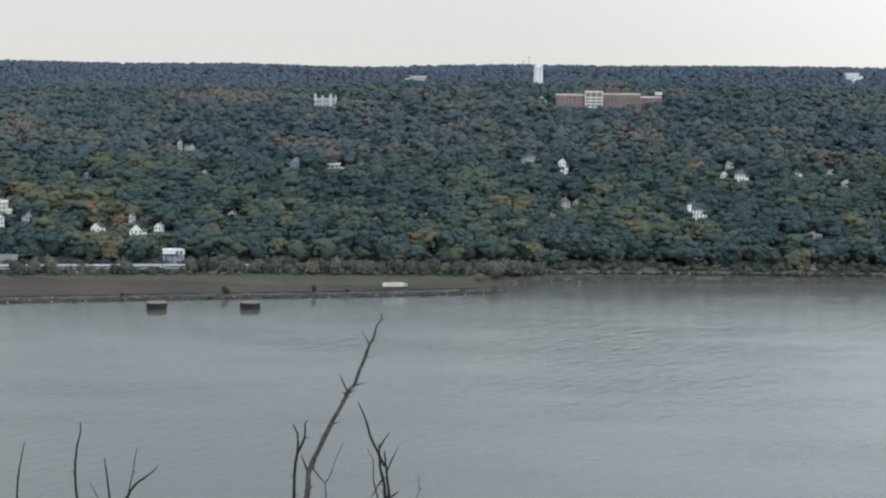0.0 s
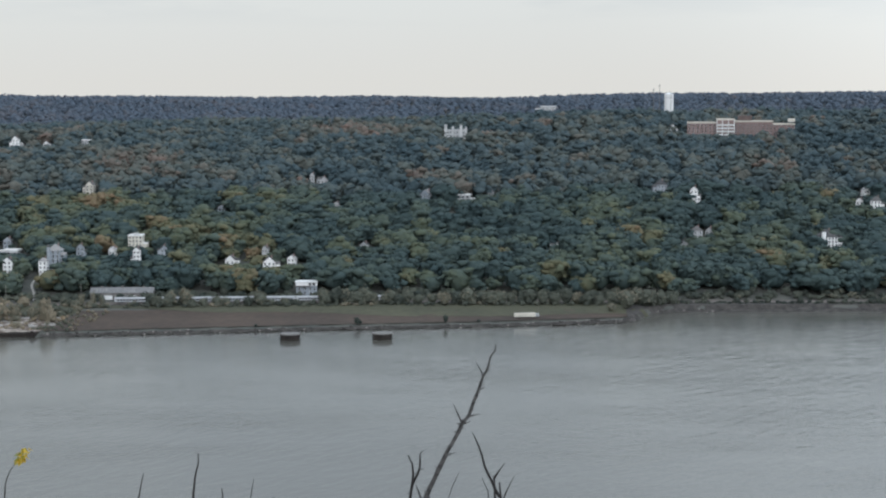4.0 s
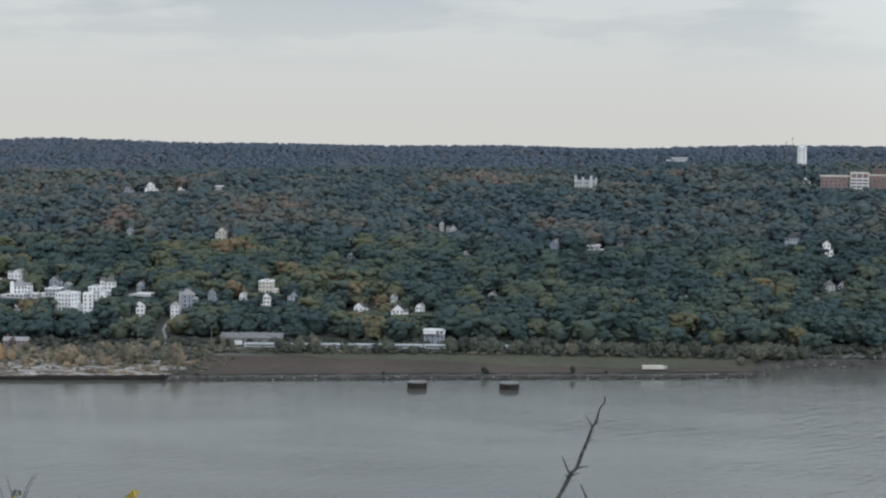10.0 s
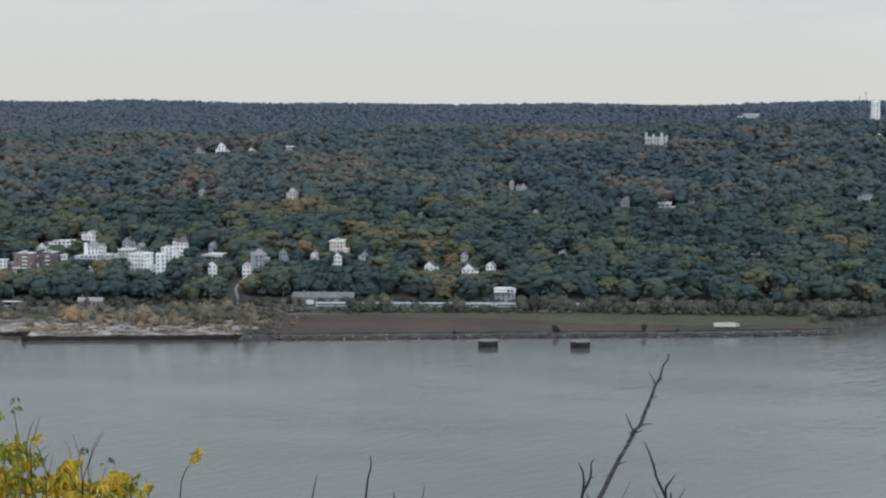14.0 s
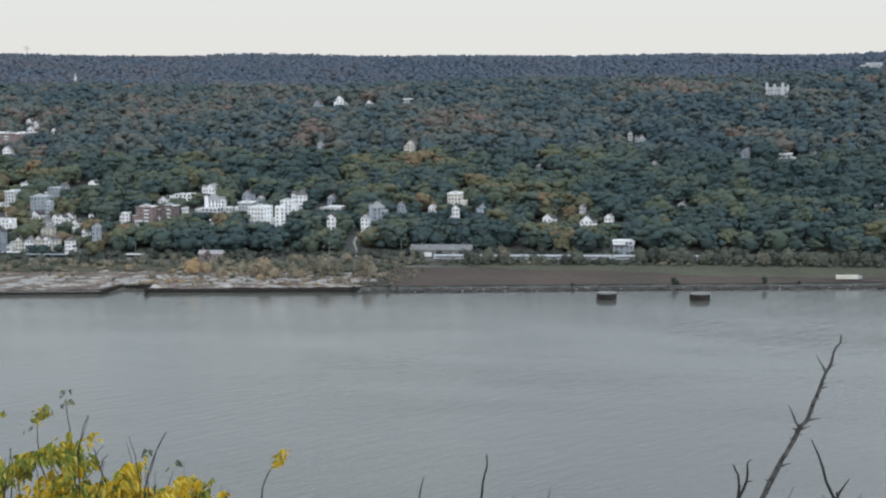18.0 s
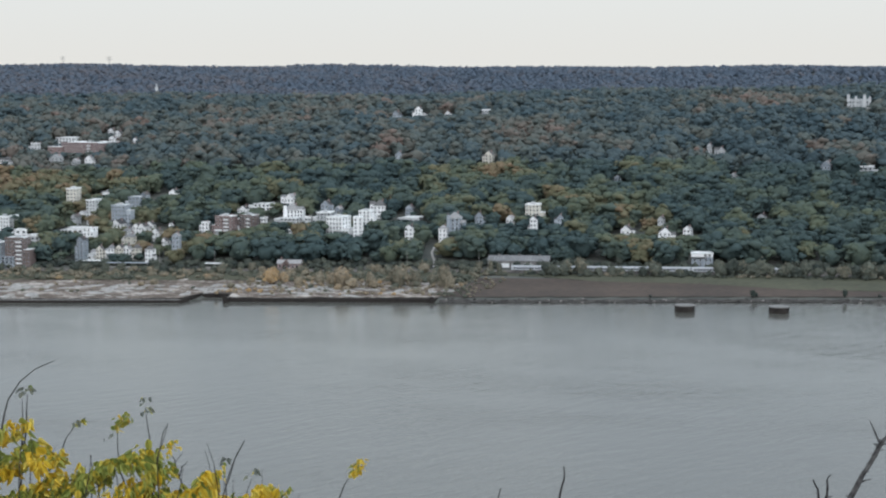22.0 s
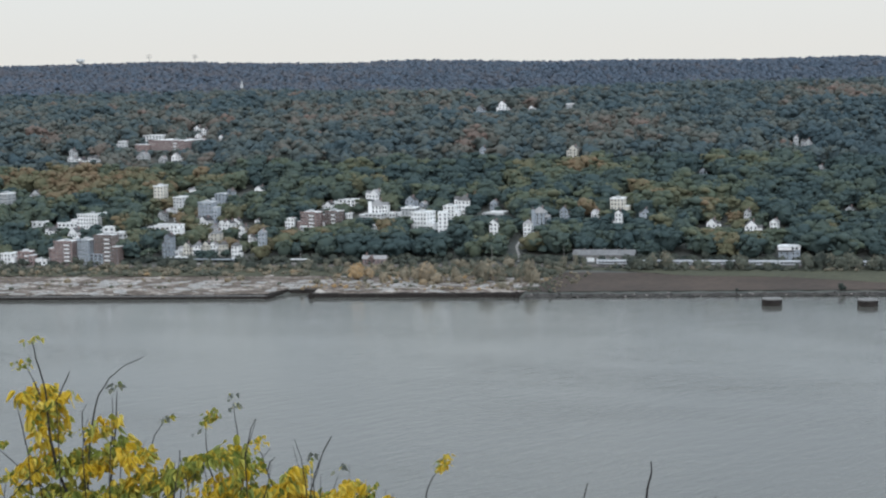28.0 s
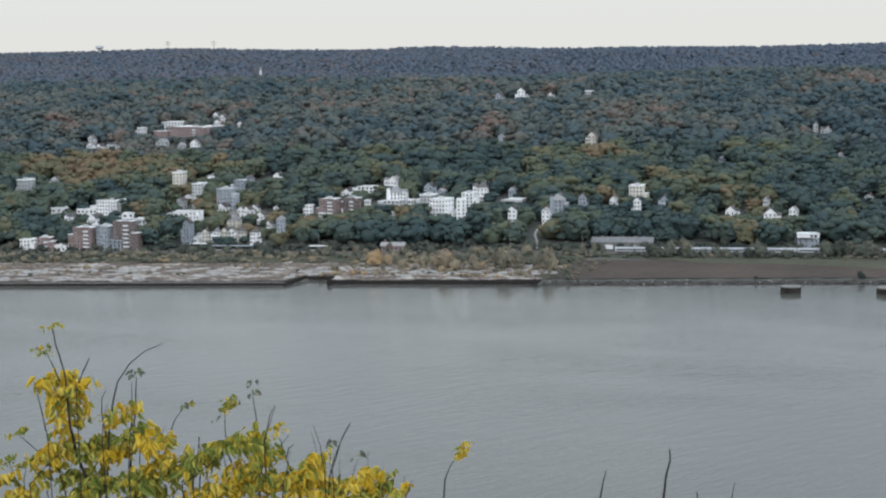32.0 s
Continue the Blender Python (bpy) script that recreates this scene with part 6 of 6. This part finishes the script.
stem(GREEN_SIDE, 0.0033, (-2.883, 7.070, 160.026), (-2.876, 7.085, 160.060), (-2.863, 7.107, 160.117), (-2.845, 7.131, 160.174))
stem(GREEN_SIDE, 0.0033, (-2.840, 7.059, 160.039), (-2.824, 7.088, 160.112), (-2.794, 7.111, 160.151))
stem(GREEN_SIDE, 0.0033, (-2.767, 7.168, 160.010), (-2.765, 7.179, 160.045), (-2.763, 7.206, 160.133))
stem(GREEN_SIDE, 0.0033, (-2.688, 6.997, 160.059), (-2.684, 7.008, 160.092), (-2.665, 7.036, 160.159))
stem(GREEN_SHRUB, 0.0050, (-3.547, 6.794, 160.055), (-3.548, 6.817, 160.128), (-3.555, 6.852, 160.266), (-3.569, 6.863, 160.330))
stem(GREEN_SHRUB, 0.0033, (-3.524, 6.711, 160.078), (-3.538, 6.733, 160.173), (-3.543, 6.769, 160.310))
stem(GREEN_SHRUB, 0.0033, (-3.429, 6.679, 160.092), (-3.452, 6.703, 160.210), (-3.473, 6.719, 160.302))
stem(GREEN_SHRUB, 0.0041, (-3.462, 6.826, 160.053), (-3.449, 6.875, 160.194), (-3.480, 6.892, 160.311))
stem(LONE_STEM, 0.0050, (-2.614, 7.264, 159.985), (-2.612, 7.278, 160.026), (-2.613, 7.299, 160.101), (-2.595, 7.323, 160.159), (-2.572, 7.342, 160.203))
stem(GOLD_SHRUB, 0.0030, (-3.698, 5.890, 160.519), (-3.724, 5.894, 160.635), (-3.750, 5.895, 160.725))
stem(GOLD_SHRUB, 0.0030, (-3.549, 5.860, 160.736), (-3.526, 5.874, 160.788), (-3.504, 5.888, 160.840))
stem(GOLD_SIDE, 0.0030, (-3.505, 5.957, 160.515), (-3.502, 5.966, 160.589), (-3.487, 5.979, 160.652))
stem(GOLD_SIDE, 0.0030, (-3.408, 5.978, 160.407), (-3.405, 5.994, 160.534), (-3.397, 6.008, 160.629))
stem(GOLD_SIDE, 0.0030, (-3.222, 6.141, 160.337), (-3.209, 6.156, 160.423), (-3.203, 6.167, 160.498))
stem(GREEN_SHRUB, 0.0030, (-3.012, 6.336, 160.461), (-2.991, 6.351, 160.526), (-2.974, 6.364, 160.591))
stem(GREEN_SHRUB, 0.0030, (-2.941, 6.340, 160.281), (-2.925, 6.353, 160.351), (-2.914, 6.365, 160.420))
stem(GREEN_SIDE, 0.0030, (-2.828, 6.491, 160.325), (-2.844, 6.495, 160.414), (-2.871, 6.495, 160.491))
stem(GREEN_SIDE, 0.0030, (-2.799, 6.502, 160.336), (-2.771, 6.522, 160.423), (-2.735, 6.543, 160.496))
stem(GREEN_SIDE, 0.0030, (-2.647, 6.649, 160.222), (-2.628, 6.659, 160.253), (-2.603, 6.670, 160.279))
stem(GOLD_SHRUB, 0.0030, (-3.705, 5.764, 160.374), (-3.647, 5.793, 160.446), (-3.578, 5.824, 160.508))
stem(GREEN_SHRUB, 0.0030, (-3.262, 6.125, 160.316), (-3.182, 6.160, 160.379), (-3.142, 6.178, 160.411))
leaves(GOLD_SHRUB, -3.999, 6.539, 160.597, 0.087, 0.034, 18, "gold")
leaves(GOLD_SHRUB, -3.989, 6.526, 160.516, 0.048, 0.068, 30, "gold")
leaves(GOLD_SHRUB, -3.990, 6.503, 160.432, 0.024, 0.048, 12, "gold")
leaves(GOLD_SHRUB, -4.047, 6.427, 160.302, 0.024, 0.063, 12, "gold")
leaves(GOLD_SHRUB, -3.996, 6.467, 160.320, 0.048, 0.043, 16, "gold")
leaves(GOLD_SIDE, -3.783, 6.641, 160.449, 0.031, 0.063, 14, "gold")
leaves(GOLD_SIDE, -3.816, 6.587, 160.333, 0.058, 0.053, 18, "gold")
leaves(GOLD_SIDE, -3.762, 6.629, 160.357, 0.039, 0.034, 9, "olive")
leaves(GOLD_SIDE, -3.691, 6.664, 160.329, 0.053, 0.048, 21, "gold")
leaves(GOLD_SIDE, -3.614, 6.693, 160.269, 0.048, 0.034, 9, "gold")
leaves(GOLD_SHRUB, -3.905, 6.545, 160.381, 0.063, 0.034, 12, "olive")
leaves(GOLD_SIDE, -3.860, 6.542, 160.269, 0.097, 0.063, 21, "olive")
leaves(GOLD_SHRUB, -3.904, 6.484, 160.179, 0.121, 0.053, 30, "olive")
leaves(GOLD_SIDE, -3.757, 6.575, 160.167, 0.145, 0.058, 34, "olive")
leaves(GOLD_SIDE, -3.723, 6.614, 160.225, 0.085, 0.048, 16, "gold")
leaves(GOLD_SHRUB, -4.135, 6.329, 160.187, 0.097, 0.039, 23, "gold")
leaves(GOLD_SHRUB, -4.024, 6.419, 160.225, 0.039, 0.034, 9, "olive")
leaves(GOLD_SHRUB, -3.922, 6.468, 160.162, 0.072, 0.034, 12, "gold")
leaves(GOLD_SHRUB, -4.098, 6.502, 160.736, 0.024, 0.017, 6, "olive")
leaves(GOLD_SHRUB, -4.070, 6.542, 160.833, 0.014, 0.010, 3, "olive")
leaves(GOLD_SHRUB, -4.153, 6.383, 160.409, 0.024, 0.019, 6, "olive")
leaves(GOLD_SHRUB, -4.179, 6.341, 160.327, 0.034, 0.029, 7, "olive")
leaves(GOLD_SHRUB, -4.113, 6.378, 160.295, 0.029, 0.029, 7, "olive")
leaves(GOLD_SIDE, -3.769, 6.690, 160.618, 0.017, 0.019, 5, "dull")
leaves(GOLD_SIDE, -3.577, 6.770, 160.478, 0.017, 0.012, 5, "dull")
leaves(GOLD_SIDE, -3.861, 6.590, 160.445, 0.034, 0.024, 5, "olive")
leaves(GOLD_SHRUB, -3.930, 6.546, 160.443, 0.019, 0.014, 3, "olive")
leaves(GREEN_SHRUB, -3.418, 6.859, 160.488, 0.031, 0.031, 18, "olive")
leaves(GREEN_SHRUB, -3.341, 6.911, 160.540, 0.019, 0.029, 5, "dull")
leaves(GREEN_SHRUB, -3.438, 6.830, 160.420, 0.010, 0.012, 2, "dull")
leaves(GREEN_SHRUB, -3.311, 6.869, 160.314, 0.082, 0.063, 28, "olive")
leaves(GREEN_SHRUB, -3.334, 6.867, 160.350, 0.024, 0.034, 6, "gold")
leaves(GREEN_SHRUB, -3.221, 6.929, 160.368, 0.029, 0.024, 6, "gold")
leaves(GREEN_SHRUB, -3.341, 6.815, 160.179, 0.053, 0.063, 18, "gold")
leaves(GREEN_SHRUB, -3.402, 6.777, 160.159, 0.053, 0.058, 18, "gold")
leaves(GREEN_SHRUB, -3.549, 6.704, 160.184, 0.082, 0.077, 28, "olive")
leaves(GREEN_SHRUB, -3.480, 6.754, 160.220, 0.048, 0.053, 14, "olive")
leaves(GREEN_SHRUB, -3.462, 6.737, 160.134, 0.087, 0.039, 18, "gold")
leaves(GREEN_SHRUB, -3.258, 6.863, 160.197, 0.082, 0.072, 23, "olive")
leaves(GREEN_SHRUB, -3.231, 6.854, 160.122, 0.097, 0.043, 23, "gold")
leaves(GREEN_SIDE, -3.105, 6.925, 160.157, 0.082, 0.058, 28, "gold")
leaves(GREEN_SIDE, -3.076, 6.957, 160.219, 0.043, 0.024, 9, "gold")
leaves(GREEN_SIDE, -2.994, 6.966, 160.125, 0.097, 0.043, 25, "gold")
leaves(GREEN_SIDE, -2.887, 7.020, 160.149, 0.072, 0.034, 16, "gold")
leaves(GREEN_SIDE, -2.894, 7.004, 160.108, 0.097, 0.034, 21, "olive")
leaves(GREEN_SIDE, -2.772, 7.051, 160.095, 0.063, 0.024, 12, "gold")
leaves(GREEN_SIDE, -2.909, 7.035, 160.234, 0.014, 0.012, 3, "dull")
leaves(GREEN_SIDE, -2.773, 7.070, 160.161, 0.019, 0.010, 3, "olive")
leaves(GREEN_SIDE, -3.012, 7.009, 160.304, 0.012, 0.010, 2, "dull")
leaves(GREEN_SHRUB, -3.424, 6.803, 160.286, 0.048, 0.039, 9, "olive")
leaves(LONE_STEM, -2.499, 7.199, 160.260, 0.029, 0.022, 14, "gold")
leaves(GOLD_SHRUB, -4.066, 6.349, 160.098, 0.145, 0.043, 28, "olive")
leaves(GOLD_SHRUB, -3.893, 6.457, 160.072, 0.145, 0.048, 28, "gold")
leaves(GOLD_SIDE, -3.717, 6.566, 160.061, 0.145, 0.043, 28, "olive")
leaves(GOLD_SHRUB, -3.979, 6.371, 159.992, 0.217, 0.058, 28, "olive")
leaves(GOLD_SIDE, -3.706, 6.540, 159.968, 0.169, 0.058, 28, "olive")
leaves(GREEN_SHRUB, -3.475, 6.704, 160.051, 0.145, 0.043, 23, "olive")
leaves(GREEN_SHRUB, -3.285, 6.798, 160.034, 0.145, 0.043, 23, "gold")
leaves(GREEN_SIDE, -3.051, 6.911, 160.029, 0.145, 0.043, 28, "olive")
leaves(GREEN_SIDE, -2.852, 6.991, 160.007, 0.121, 0.039, 23, "gold")
leaves(GREEN_SHRUB, -3.381, 6.719, 159.945, 0.193, 0.058, 28, "olive")
leaves(GREEN_SIDE, -2.998, 6.901, 159.927, 0.217, 0.058, 34, "olive")
for (shrub_name, c), (verts, faces) in INNER.items():
    me = bpy.data.meshes.new("inner_leaves")
    me.from_pydata(verts, [], faces)
    me.materials.append(LEAF_INNER[c])
    me.polygons.foreach_set("use_smooth", [True] * len(me.polygons))
    tagged(share("inner_leaves", me, bpy.data.objects[shrub_name]), kind="stuff")
